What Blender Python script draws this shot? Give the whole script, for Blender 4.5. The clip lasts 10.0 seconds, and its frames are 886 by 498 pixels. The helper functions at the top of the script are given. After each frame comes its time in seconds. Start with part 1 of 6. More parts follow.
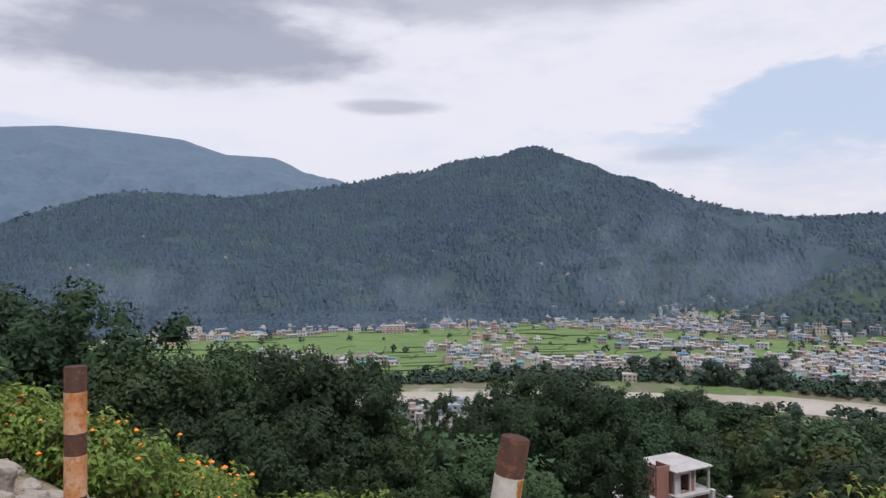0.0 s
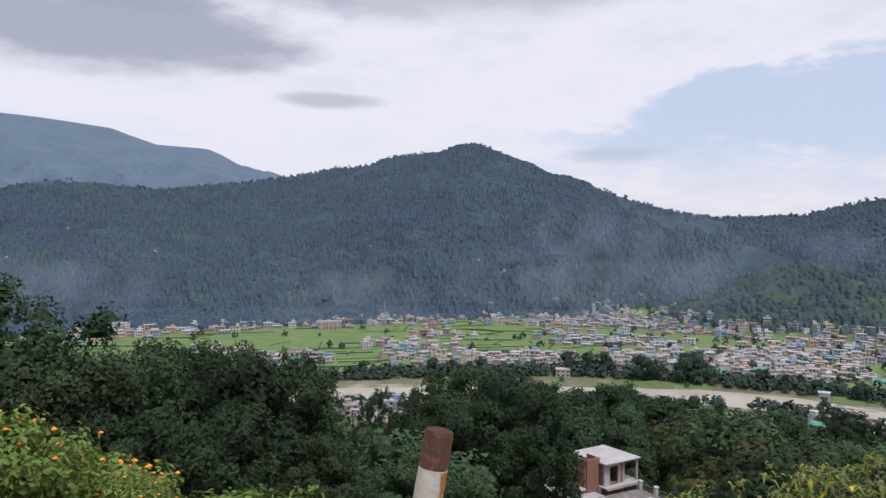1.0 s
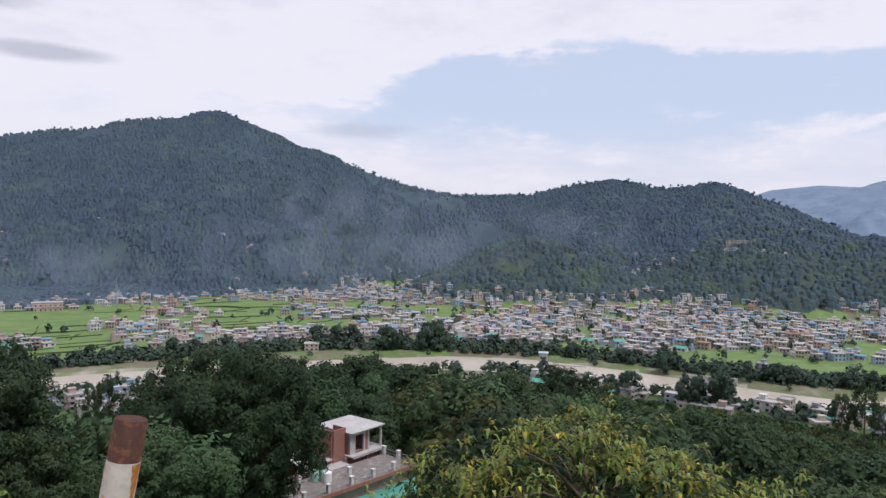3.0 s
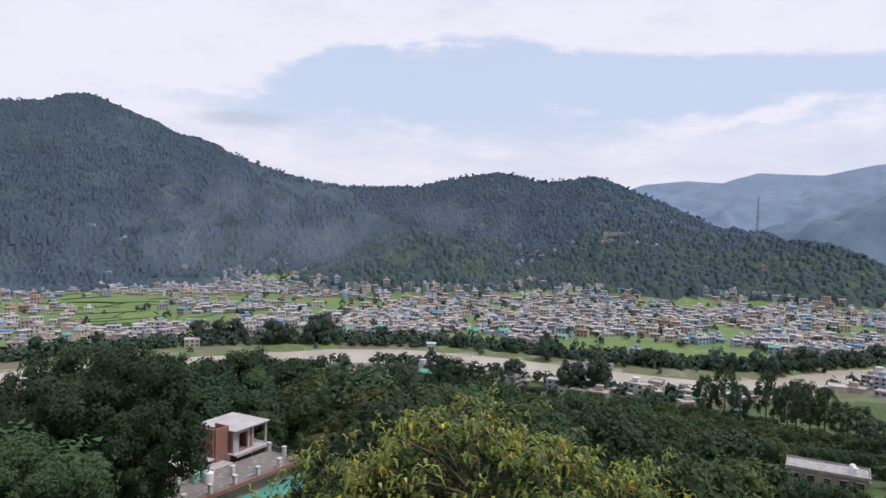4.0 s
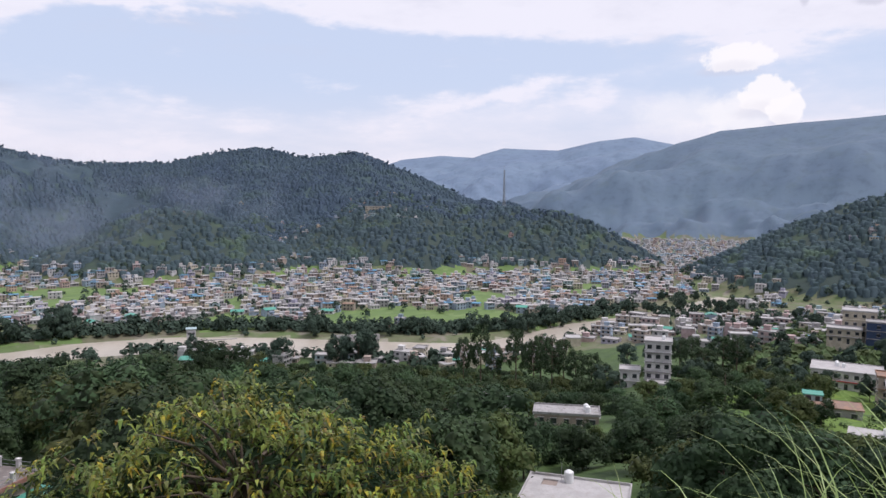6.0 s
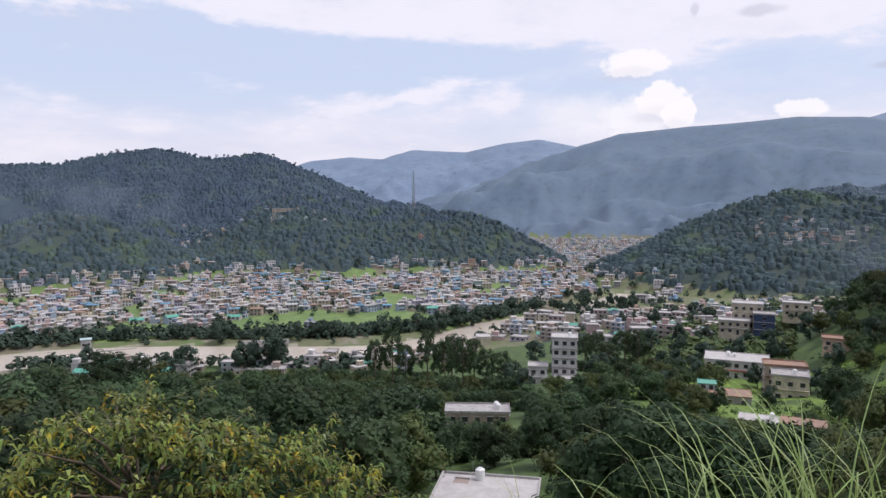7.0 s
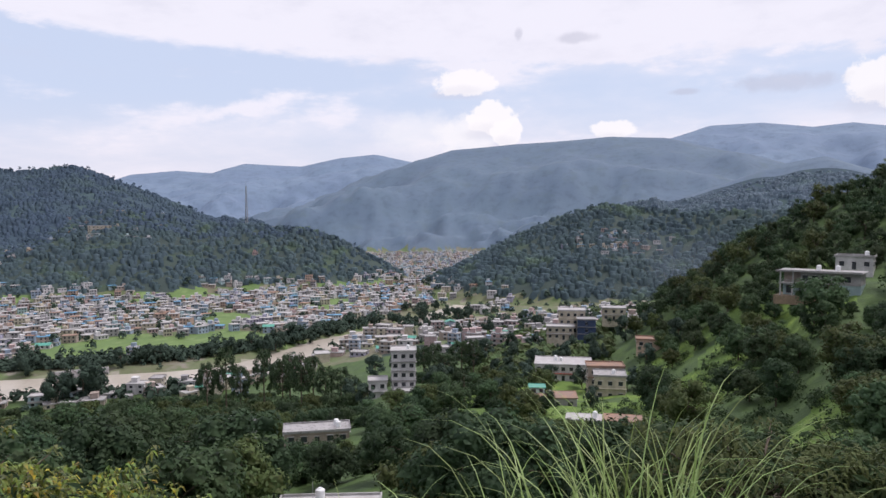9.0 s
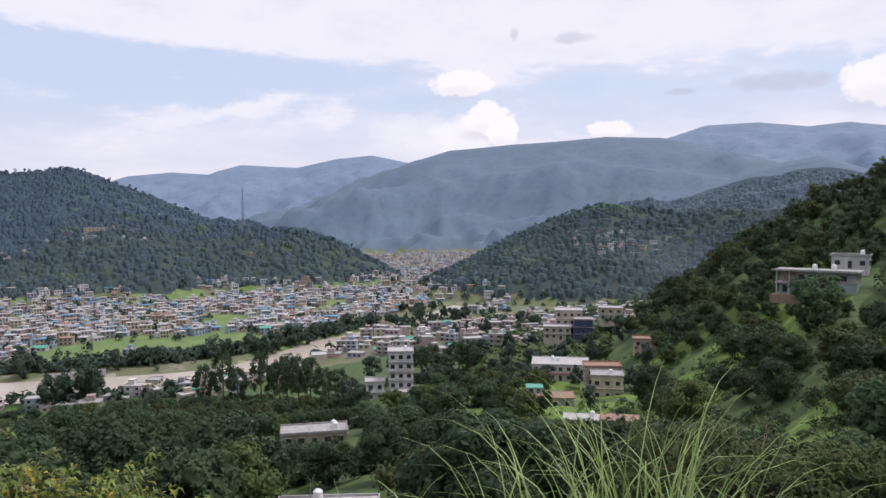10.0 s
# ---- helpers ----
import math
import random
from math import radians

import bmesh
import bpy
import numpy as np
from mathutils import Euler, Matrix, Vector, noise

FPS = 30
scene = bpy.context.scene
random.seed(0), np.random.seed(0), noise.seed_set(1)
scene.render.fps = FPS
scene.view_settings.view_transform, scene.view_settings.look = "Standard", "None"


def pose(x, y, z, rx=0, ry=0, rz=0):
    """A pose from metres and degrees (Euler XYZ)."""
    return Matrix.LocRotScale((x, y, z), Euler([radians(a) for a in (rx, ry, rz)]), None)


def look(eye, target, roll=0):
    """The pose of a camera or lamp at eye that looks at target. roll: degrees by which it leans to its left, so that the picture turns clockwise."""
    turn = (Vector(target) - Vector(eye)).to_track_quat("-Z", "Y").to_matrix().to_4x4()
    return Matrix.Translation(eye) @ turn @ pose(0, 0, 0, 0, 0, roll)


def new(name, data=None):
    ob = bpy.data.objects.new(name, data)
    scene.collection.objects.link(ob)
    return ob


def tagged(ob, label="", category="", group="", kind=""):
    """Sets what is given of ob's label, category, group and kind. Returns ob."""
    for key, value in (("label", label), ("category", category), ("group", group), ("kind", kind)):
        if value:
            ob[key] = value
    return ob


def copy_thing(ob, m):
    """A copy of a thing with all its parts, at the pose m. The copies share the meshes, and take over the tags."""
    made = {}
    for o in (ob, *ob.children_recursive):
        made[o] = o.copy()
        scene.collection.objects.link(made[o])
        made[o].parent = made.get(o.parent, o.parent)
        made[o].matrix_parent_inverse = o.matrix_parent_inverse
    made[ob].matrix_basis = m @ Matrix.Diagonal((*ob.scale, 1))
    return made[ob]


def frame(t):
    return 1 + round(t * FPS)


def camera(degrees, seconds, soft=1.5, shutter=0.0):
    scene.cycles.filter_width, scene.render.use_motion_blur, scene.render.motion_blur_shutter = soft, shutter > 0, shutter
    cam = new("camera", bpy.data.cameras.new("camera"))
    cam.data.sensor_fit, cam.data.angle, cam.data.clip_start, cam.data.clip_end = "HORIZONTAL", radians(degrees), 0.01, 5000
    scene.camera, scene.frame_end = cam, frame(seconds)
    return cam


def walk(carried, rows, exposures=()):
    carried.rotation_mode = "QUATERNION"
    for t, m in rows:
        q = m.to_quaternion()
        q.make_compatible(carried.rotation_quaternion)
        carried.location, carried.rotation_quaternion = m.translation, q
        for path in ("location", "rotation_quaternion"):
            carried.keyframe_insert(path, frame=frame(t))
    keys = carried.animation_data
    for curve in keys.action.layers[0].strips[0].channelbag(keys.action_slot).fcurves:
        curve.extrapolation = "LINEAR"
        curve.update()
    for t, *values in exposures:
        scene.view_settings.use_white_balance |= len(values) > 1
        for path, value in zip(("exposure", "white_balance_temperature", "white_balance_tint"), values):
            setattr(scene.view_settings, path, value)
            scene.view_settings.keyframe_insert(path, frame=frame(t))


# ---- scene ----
cam = camera(64.0, 10.0)
PATH = [
    (0.0, 0.000, 0.000, 90.000, 90.00, 0.00, 0.00),
    (0.5, 0.028, 0.000, 89.995, 89.90, -0.23, -0.99),
    (1.0, 0.056, -0.022, 89.994, 89.69, -0.63, -5.01),
    (1.5, 0.109, -0.014, 89.984, 89.41, -0.84, -9.75),
    (2.0, 0.166, 0.011, 89.982, 88.97, -1.03, -15.01),
    (2.5, 0.224, 0.027, 89.974, 88.36, -1.13, -20.20),
    (4.0, 0.330, 0.009, 90.011, 87.50, -1.52, -34.07),
    (4.5, 0.356, 0.003, 90.011, 87.16, -1.54, -38.69),
    (5.0, 0.398, -0.012, 90.020, 86.67, -1.04, -44.16),
    (5.5, 0.446, -0.053, 90.023, 86.09, -0.64, -49.07),
    (7.0, 0.573, -0.245, 90.040, 85.96, -0.00, -60.34),
    (7.5, 0.596, -0.294, 90.046, 86.19, -0.05, -64.28),
    (8.0, 0.597, -0.341, 90.056, 86.61, 0.05, -67.46),
    (8.5, 0.612, -0.404, 90.070, 86.92, 0.09, -71.37),
    (9.0, 0.621, -0.430, 90.077, 87.10, 0.34, -73.43),
    (9.5, 0.603, -0.425, 90.070, 87.16, 0.50, -73.65),
    (10.0, 0.568, -0.428, 90.078, 87.15, 0.55, -73.70),
]
walk(cam, [(t, pose(*p)) for t, *p in PATH], exposures=((0.0, 0.1, 6260, 13), (4.5, 0.16, 6250, 16), (10.0, 0.2, 6330, 17)))

# ---- light ----
SUN_AZ, SUN_EL = 150.0, 64.0
world = bpy.data.worlds.new("world")
scene.world = world
world.use_nodes = True
wt = world.node_tree
wt.nodes.clear()


def wnode(kind, **values):
    n = wt.nodes.new(kind)
    for k, v in values.items():
        if k == "operation":
            n.operation = v
    return n


def wmath(op, a, b=None, c=None, clamp=False):
    n = wt.nodes.new("ShaderNodeMath")
    n.operation, n.use_clamp = op, clamp
    for i, v in enumerate((a, b, c)):
        if v is None:
            continue
        if isinstance(v, (int, float)):
            n.inputs[i].default_value = v
        else:
            wt.links.new(v, n.inputs[i])
    return n.outputs[0]


def wmix(fac, a, b):
    n = wt.nodes.new("ShaderNodeMix")
    n.data_type = "RGBA"
    for i, v in ((0, fac), (6, a), (7, b)):
        if isinstance(v, (int, float)):
            n.inputs[i].default_value = v
        elif isinstance(v, tuple):
            n.inputs[i].default_value = (*v, 1)
        else:
            wt.links.new(v, n.inputs[i])
    return n.outputs[2]


def wstep(v, lo, hi):
    n = wt.nodes.new("ShaderNodeMapRange")
    n.interpolation_type = "SMOOTHSTEP"
    wt.links.new(v, n.inputs[0])
    n.inputs[1].default_value, n.inputs[2].default_value = lo, hi
    return n.outputs[0]


def wnoise(vec, scale, detail=6.0, rough=0.55):
    n = wt.nodes.new("ShaderNodeTexNoise")
    wt.links.new(vec, n.inputs["Vector"])
    n.inputs["Scale"].default_value = scale
    n.inputs["Detail"].default_value = detail
    n.inputs["Roughness"].default_value = rough
    return n.outputs[0]


def build_sky():
    sky = wt.nodes.new("ShaderNodeTexSky")
    sky.sky_type, sky.sun_disc = "NISHITA", False
    sky.sun_elevation, sky.sun_rotation = radians(SUN_EL), radians(SUN_AZ)
    sky.air_density, sky.dust_density = 1.0, 2.0
    tc = wt.nodes.new("ShaderNodeTexCoord")
    sep = wt.nodes.new("ShaderNodeSeparateXYZ")
    wt.links.new(tc.outputs["Generated"], sep.inputs[0])
    x, y, z = sep.outputs
    az = wmath("MULTIPLY", wmath("ARCTAN2", x, y), 57.2958)
    el = wmath("MULTIPLY", wmath("ARCSINE", z), 57.2958)
    # high cloud sheet, seen in perspective
    h = wmath("ADD", wmath("MAXIMUM", z, 0.0), 0.16)
    comb = wt.nodes.new("ShaderNodeCombineXYZ")
    wt.links.new(wmath("DIVIDE", x, h), comb.inputs[0])
    wt.links.new(wmath("DIVIDE", y, h), comb.inputs[1])
    flat = comb.outputs[0]
    wide = wnoise(flat, 0.75, 5.0, 0.5)
    fine = wnoise(flat, 2.6, 9.0, 0.6)
    # coordinates for single clouds, in degrees
    deg = wt.nodes.new("ShaderNodeCombineXYZ")
    wt.links.new(wmath("MULTIPLY", az, 0.05), deg.inputs[0])
    wt.links.new(wmath("MULTIPLY", el, 0.14), deg.inputs[1])
    streak = wnoise(deg.outputs[0], 2.2, 9.0, 0.58)
    puff_vec = wt.nodes.new("ShaderNodeCombineXYZ")
    wt.links.new(wmath("MULTIPLY", az, 0.3), puff_vec.inputs[0])
    wt.links.new(wmath("MULTIPLY", el, 0.3), puff_vec.inputs[1])
    puff = wnoise(puff_vec.outputs[0], 2.4, 6.0, 0.6)

    def blob(a0, e0, w, hh, noise_value, amount, lo, hi):
        u = wmath("DIVIDE", wmath("SUBTRACT", az, a0), w)
        v = wmath("DIVIDE", wmath("SUBTRACT", el, e0), hh)
        r = wmath("SQRT", wmath("ADD", wmath("MULTIPLY", u, u), wmath("MULTIPLY", v, v)))
        r = wmath("ADD", r, wmath("MULTIPLY", wmath("SUBTRACT", noise_value, 0.5), amount))
        return wmath("SUBTRACT", 1.0, wstep(r, lo, hi))

    blue = wmix(0.7, sky.outputs[0], (11.0, 12.6, 15.2))
    white = (12.4, 12.4, 13.2)
    # the share of cloud: thick above and in the west, thin over the valley's end
    share = wmath("ADD", wmath("MULTIPLY", wide, 0.9), wmath("MULTIPLY", fine, 0.55))
    share = wmath("ADD", share, wmath("MULTIPLY", streak, 0.35))
    # the lower edge of the high sheet climbs from the west and dips again over the valley's end
    edge = wmath("ADD", wmath("MULTIPLY", wstep(az, 19.0, 29.0), 4.6), wmath("MULTIPLY", wstep(az, 38.0, 52.0), -2.2))
    over = wmath("SUBTRACT", el, wmath("ADD", edge, 9.4))
    over = wmath("ADD", over, wmath("MULTIPLY", wmath("SUBTRACT", streak, 0.5), 5.0))
    share = wmath("ADD", share, wmath("MULTIPLY", wstep(over, -0.7, 1.3), 0.75))
    share = wmath("SUBTRACT", share, wmath("MULTIPLY", wmath("MULTIPLY", wstep(el, 15.2, 18.5), wstep(az, 36.0, 60.0)), 0.3))
    share = wmath("ADD", share, wmath("MULTIPLY", wstep(el, 8.0, 2.0), 0.22))
    gap = blob(40.0, 10.2, 30.0, 4.2, streak, 1.1, 0.35, 1.15)
    share = wmath("SUBTRACT", share, wmath("MULTIPLY", gap, 0.4))
    share = wmath("ADD", share, wmath("MULTIPLY", wstep(streak, 0.5, 0.72), 0.4))
    west = blob(-7.0, 12.0, 30.0, 14.0, wide, 0.6, 0.4, 1.2)
    share = wmath("ADD", share, wmath("MULTIPLY", west, 0.4))
    # a thin slanting streak over the saddle
    slant = wmath("SUBTRACT", el, wmath("ADD", 7.1, wmath("MULTIPLY", wmath("SUBTRACT", az, 53.0), 0.22)))
    slant = wmath("ABSOLUTE", wmath("ADD", slant, wmath("MULTIPLY", wmath("SUBTRACT", puff, 0.5), 1.4)))
    along = wmath("MULTIPLY", wstep(az, 51.0, 56.0), wstep(az, 64.0, 60.0))
    share = wmath("ADD", share, wmath("MULTIPLY", wmath("MULTIPLY", wstep(slant, 0.75, 0.0), along), 0.45))
    col = wmix(wstep(share, 0.66, 1.38), blue, white)
    # soft grey folds in the sheet
    fold = wmath("MULTIPLY", wstep(wmath("ADD", wmath("MULTIPLY", fine, 0.6), wmath("MULTIPLY", streak, 0.4)), 0.47, 0.66), wstep(el, 9.0, 14.0))
    col = wmix(wmath("MULTIPLY", fold, 0.4), col, (9.0, 9.3, 10.6))
    # warm low haze band over the ridges
    low = wmath("MULTIPLY", wstep(el, 9.5, 3.0), 0.35)
    col = wmix(low, col, (11.8, 11.2, 11.6))
    # grey cloud bellies
    grey = (5.6, 6.0, 7.2)
    g1 = blob(-20.0, 15.2, 16.0, 3.4, streak, 1.5, 0.45, 1.15)
    g2 = blob(-4.0, 11.3, 5.0, 0.75, streak, 1.1, 0.4, 1.1)
    g3 = blob(-27.0, 19.5, 22.0, 3.2, streak, 1.4, 0.5, 1.2)
    g4 = blob(5.0, 20.0, 18.0, 2.6, streak, 1.6, 0.4, 1.3)
    g5 = blob(18.0, 7.2, 4.5, 0.7, streak, 1.2, 0.3, 1.2)
    g6 = blob(50.0, 18.2, 9.0, 1.6, streak, 1.4, 0.3, 1.3)
    for g, k in ((g1, 0.9), (g2, 0.6), (g3, 0.95), (g4, 0.6), (g5, 0.3), (g6, 0.4)):
        col = wmix(wmath("MULTIPLY", g, k), col, grey)
    # cumulus over the far ridge
    bright = (14.2, 13.9, 13.5)
    for a0, e0, w, hh, k, soft in ((71.8, 6.4, 4.6, 1.9, 0.4, 0.5), (75.6, 6.2, 3.0, 1.9, 0.55, 0.3), (75.3, 10.3, 2.9, 1.15, 0.85, 0.12), (77.4, 7.5, 2.2, 1.5, 0.9, 0.12), (78.6, 6.4, 1.5, 1.3, 0.9, 0.12), (86.9, 6.4, 2.0, 0.85, 0.85, 0.14), (105.8, 9.0, 3.4, 2.1, 0.85, 0.14)):
        if soft < 0.2:
            sh = blob(a0 - 0.25 * w, e0 - 0.85 * hh, w * 0.95, hh * 0.4, puff, 1.2, 0.3, 1.1)
            col = wmix(wmath("MULTIPLY", sh, 0.35), col, (8.8, 9.0, 10.2))
        b = blob(a0, e0, w, hh, puff, 1.15, 0.88 - soft, 0.9 + 0.5 * soft)
        col = wmix(wmath("MULTIPLY", b, k), col, bright)
        if soft < 0.2:
            sh = blob(a0 - 0.1 * w, e0 - 0.55 * hh, w * 0.8, hh * 0.45, puff, 1.4, 0.2, 1.1)
            col = wmix(wmath("MULTIPLY", sh, 0.3), col, (10.0, 10.0, 11.0))
    for a0, e0, w, hh in ((84.0, 13.4, 2.2, 0.5), (79.5, 13.8, 0.4, 0.6), (92.0, 9.0, 1.3, 0.3), (99.0, 9.2, 4.0, 0.8)):
        b = blob(a0, e0, w, hh, puff, 1.2, 0.4, 1.1)
        col = wmix(wmath("MULTIPLY", b, 0.45), col, (7.2, 7.4, 8.6))
    bg = wt.nodes.new("ShaderNodeBackground")
    bg.inputs[1].default_value = 0.062
    out = wt.nodes.new("ShaderNodeOutputWorld")
    wt.links.new(col, bg.inputs[0])
    wt.links.new(bg.outputs[0], out.inputs[0])


build_sky()
sun = new("sun", bpy.data.lights.new("sun", "SUN"))
sun.data.energy, sun.data.angle, sun.data.color = 2.3, radians(12), (1.0, 0.95, 0.88)
sun.matrix_basis = look((0, 0, 0), (-math.sin(radians(SUN_AZ)) * math.cos(radians(SUN_EL)), -math.cos(radians(SUN_AZ)) * math.cos(radians(SUN_EL)), -math.sin(radians(SUN_EL))))

# ---- materials ----


def mat(name, a, b=None, rough=0.8, scale=1.0, fine=8.0, bump=0.0, bump_scale=None, metal=0.0, c=None, lo=0.35, hi=0.65, random_tint=0.0, island=0.0, spec=0.3, sheer=0.0, stretch=None):
    """A rough surface of colours a and b mottled at two scales (per metre), c as stains, with relief."""
    m = bpy.data.materials.new(name)
    m.use_nodes = True
    t = m.node_tree
    p = t.nodes["Principled BSDF"]
    p.inputs["Roughness"].default_value = rough
    p.inputs["Metallic"].default_value = metal
    p.inputs["Specular IOR Level"].default_value = spec
    b = b or tuple(v * 0.7 for v in a)
    geo = t.nodes.new("ShaderNodeNewGeometry")
    tc = t.nodes.new("ShaderNodeTexCoord")
    pos = tc.outputs["Object"]
    if stretch:
        mp = t.nodes.new("ShaderNodeMapping")
        mp.inputs["Scale"].default_value = stretch
        t.links.new(pos, mp.inputs[0])
        pos = mp.outputs[0]

    def noise_out(s, detail):
        n = t.nodes.new("ShaderNodeTexNoise")
        n.inputs["Scale"].default_value = s
        n.inputs["Detail"].default_value = detail
        n.inputs["Roughness"].default_value = 0.6
        t.links.new(pos, n.inputs["Vector"])
        return n.outputs[0]

    def ramp(v, l, h):
        n = t.nodes.new("ShaderNodeMapRange")
        n.interpolation_type = "SMOOTHSTEP"
        t.links.new(v, n.inputs[0])
        n.inputs[1].default_value, n.inputs[2].default_value = l, h
        return n.outputs[0]

    def mix(f, u, v, mode="MIX"):
        n = t.nodes.new("ShaderNodeMix")
        n.data_type, n.blend_type = "RGBA", mode
        for i, val in ((0, f), (6, u), (7, v)):
            if isinstance(val, (int, float)):
                n.inputs[i].default_value = val
            elif isinstance(val, tuple):
                n.inputs[i].default_value = (*val, 1)
            else:
                t.links.new(val, n.inputs[i])
        return n.outputs[2]

    coarse, small = noise_out(scale, 5), noise_out(scale * fine, 4)
    col = mix(ramp(coarse, lo, hi), a, b)
    dark = tuple(v * 0.62 for v in a)
    n = t.nodes.new("ShaderNodeMath")
    n.operation = "MULTIPLY"
    t.links.new(ramp(small, 0.45, 0.75), n.inputs[0])
    n.inputs[1].default_value = 0.5
    col = mix(n.outputs[0], col, dark)
    if c:
        col = mix(ramp(noise_out(scale * 2.3, 6), 0.52, 0.68), col, c)
    if random_tint or island:
        info = t.nodes.new("ShaderNodeObjectInfo")
        src = info.outputs["Random"] if random_tint else geo.outputs["Random Per Island"]
        hsv = t.nodes.new("ShaderNodeHueSaturation")
        k = random_tint or island
        for key, base, span in (("Value", 1.0, k), ("Hue", 0.5, 0.06 * k)):
            mr = t.nodes.new("ShaderNodeMapRange")
            t.links.new(src, mr.inputs[0])
            mr.inputs[3].default_value, mr.inputs[4].default_value = base - span, base + span
            t.links.new(mr.outputs[0], hsv.inputs[key])
        t.links.new(col, hsv.inputs["Color"])
        col = hsv.outputs[0]
    t.links.new(col, p.inputs["Base Color"])
    if bump:
        bn = t.nodes.new("ShaderNodeBump")
        bn.inputs["Strength"].default_value = 0.8
        bn.inputs["Distance"].default_value = bump
        t.links.new(noise_out(bump_scale or scale * 4, 6), bn.inputs["Height"])
        t.links.new(bn.outputs[0], p.inputs["Normal"])
    if sheer:
        p.inputs["Subsurface Weight"].default_value = 0.0
        p.inputs["Transmission Weight"].default_value = 0.0
        tr = t.nodes.new("ShaderNodeBsdfTranslucent")
        t.links.new(col, tr.inputs[0])
        ms = t.nodes.new("ShaderNodeMixShader")
        ms.inputs[0].default_value = sheer
        t.links.new(p.outputs[0], ms.inputs[1])
        t.links.new(tr.outputs[0], ms.inputs[2])
        t.links.new(ms.outputs[0], t.nodes["Material Output"].inputs[0])
    return m


# leaves of the valley trees, blued in the colour for the valley haze
LEAF_VALLEY_HAZED = mat("hazed_valley_leaves", (0.056, 0.086, 0.064), (0.042, 0.067, 0.052), rough=0.7, scale=0.3, fine=6, random_tint=0.2, spec=0.1)
FOREST = mat("forest_floor", (0.04, 0.062, 0.054), (0.036, 0.055, 0.052), scale=0.012, fine=9, c=(0.052, 0.082, 0.05))
PADDY = mat("paddy", (0.125, 0.195, 0.06), (0.1, 0.165, 0.055), scale=0.02, fine=6, c=(0.155, 0.225, 0.085), stretch=(1, 2.2, 1))
TOWNSOIL = mat("town_soil", (0.1, 0.15, 0.055), (0.14, 0.13, 0.09), scale=0.03, fine=7, c=(0.2, 0.18, 0.15))
BANK = mat("river_bank", (0.3, 0.28, 0.24), (0.12, 0.16, 0.06), scale=0.06, fine=9, bump=0.3)
MEADOW = mat("meadow", (0.125, 0.205, 0.04), (0.08, 0.14, 0.035), scale=0.07, fine=14, bump=0.4, bump_scale=1.2, c=(0.18, 0.27, 0.05))
SLOPE = mat("slope_grass", (0.07, 0.118, 0.035), (0.045, 0.078, 0.03), scale=0.2, fine=9, bump=0.2)
WATER = mat("river_water", (0.42, 0.38, 0.325), (0.37, 0.335, 0.285), rough=0.4, scale=0.03, fine=9, bump=0.06, bump_scale=0.5, spec=0.5, stretch=(1, 1.6, 1))
# distant forest greens with blue aerial haze mixed into the base colour
PINE_FAR_HAZED = mat("hazed_far_forest", (0.088, 0.128, 0.182), (0.1, 0.145, 0.19), scale=0.006, fine=4, island=0.1, c=(0.11, 0.162, 0.178), spec=0.05, sheer=0.3)
HEAD_WOOD_HAZED = mat("hazed_valley_head_woods", (0.085, 0.122, 0.165), (0.095, 0.136, 0.172), scale=0.008, fine=5, island=0.08, c=(0.098, 0.148, 0.165))
RIDGE_HAZE = mat("hazed_farthest_forest", (0.135, 0.19, 0.28), (0.145, 0.205, 0.29), scale=0.004, fine=6, c=(0.12, 0.172, 0.25))
RIDGE_FAR_HAZED = mat("hazed_ridge_forest", (0.092, 0.136, 0.198), (0.1, 0.148, 0.205), scale=0.008, fine=6, c=(0.088, 0.13, 0.172))
# haze blue again, darker so the gaps between crowns read as shade
MOUNTAIN_HAZED = mat("hazed_mountain_ground", (0.052, 0.078, 0.105), (0.058, 0.087, 0.108), scale=0.01, fine=7, c=(0.066, 0.1, 0.1), spec=0.05)
DIRT = mat("path_dirt", (0.3, 0.22, 0.16), (0.22, 0.17, 0.12), rough=0.95, scale=2, fine=10, bump=0.03, c=(0.13, 0.15, 0.06))
# knoll woods: the green is shifted to blue for the haze before them
HILL_WOOD_HAZED = mat("hazed_hill_woods", (0.084, 0.124, 0.148), (0.096, 0.14, 0.152), scale=0.012, fine=5, island=0.16, c=(0.115, 0.17, 0.132), spec=0.05, sheer=0.3)
SPUR_WOOD = mat("spur_woods", (0.078, 0.115, 0.05), (0.1, 0.142, 0.054), scale=0.05, fine=5, island=0.35, sheer=0.25)

# ---- the lie of the land ----


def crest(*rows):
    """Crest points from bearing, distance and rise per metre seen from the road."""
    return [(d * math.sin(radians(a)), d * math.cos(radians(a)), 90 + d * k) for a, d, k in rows]


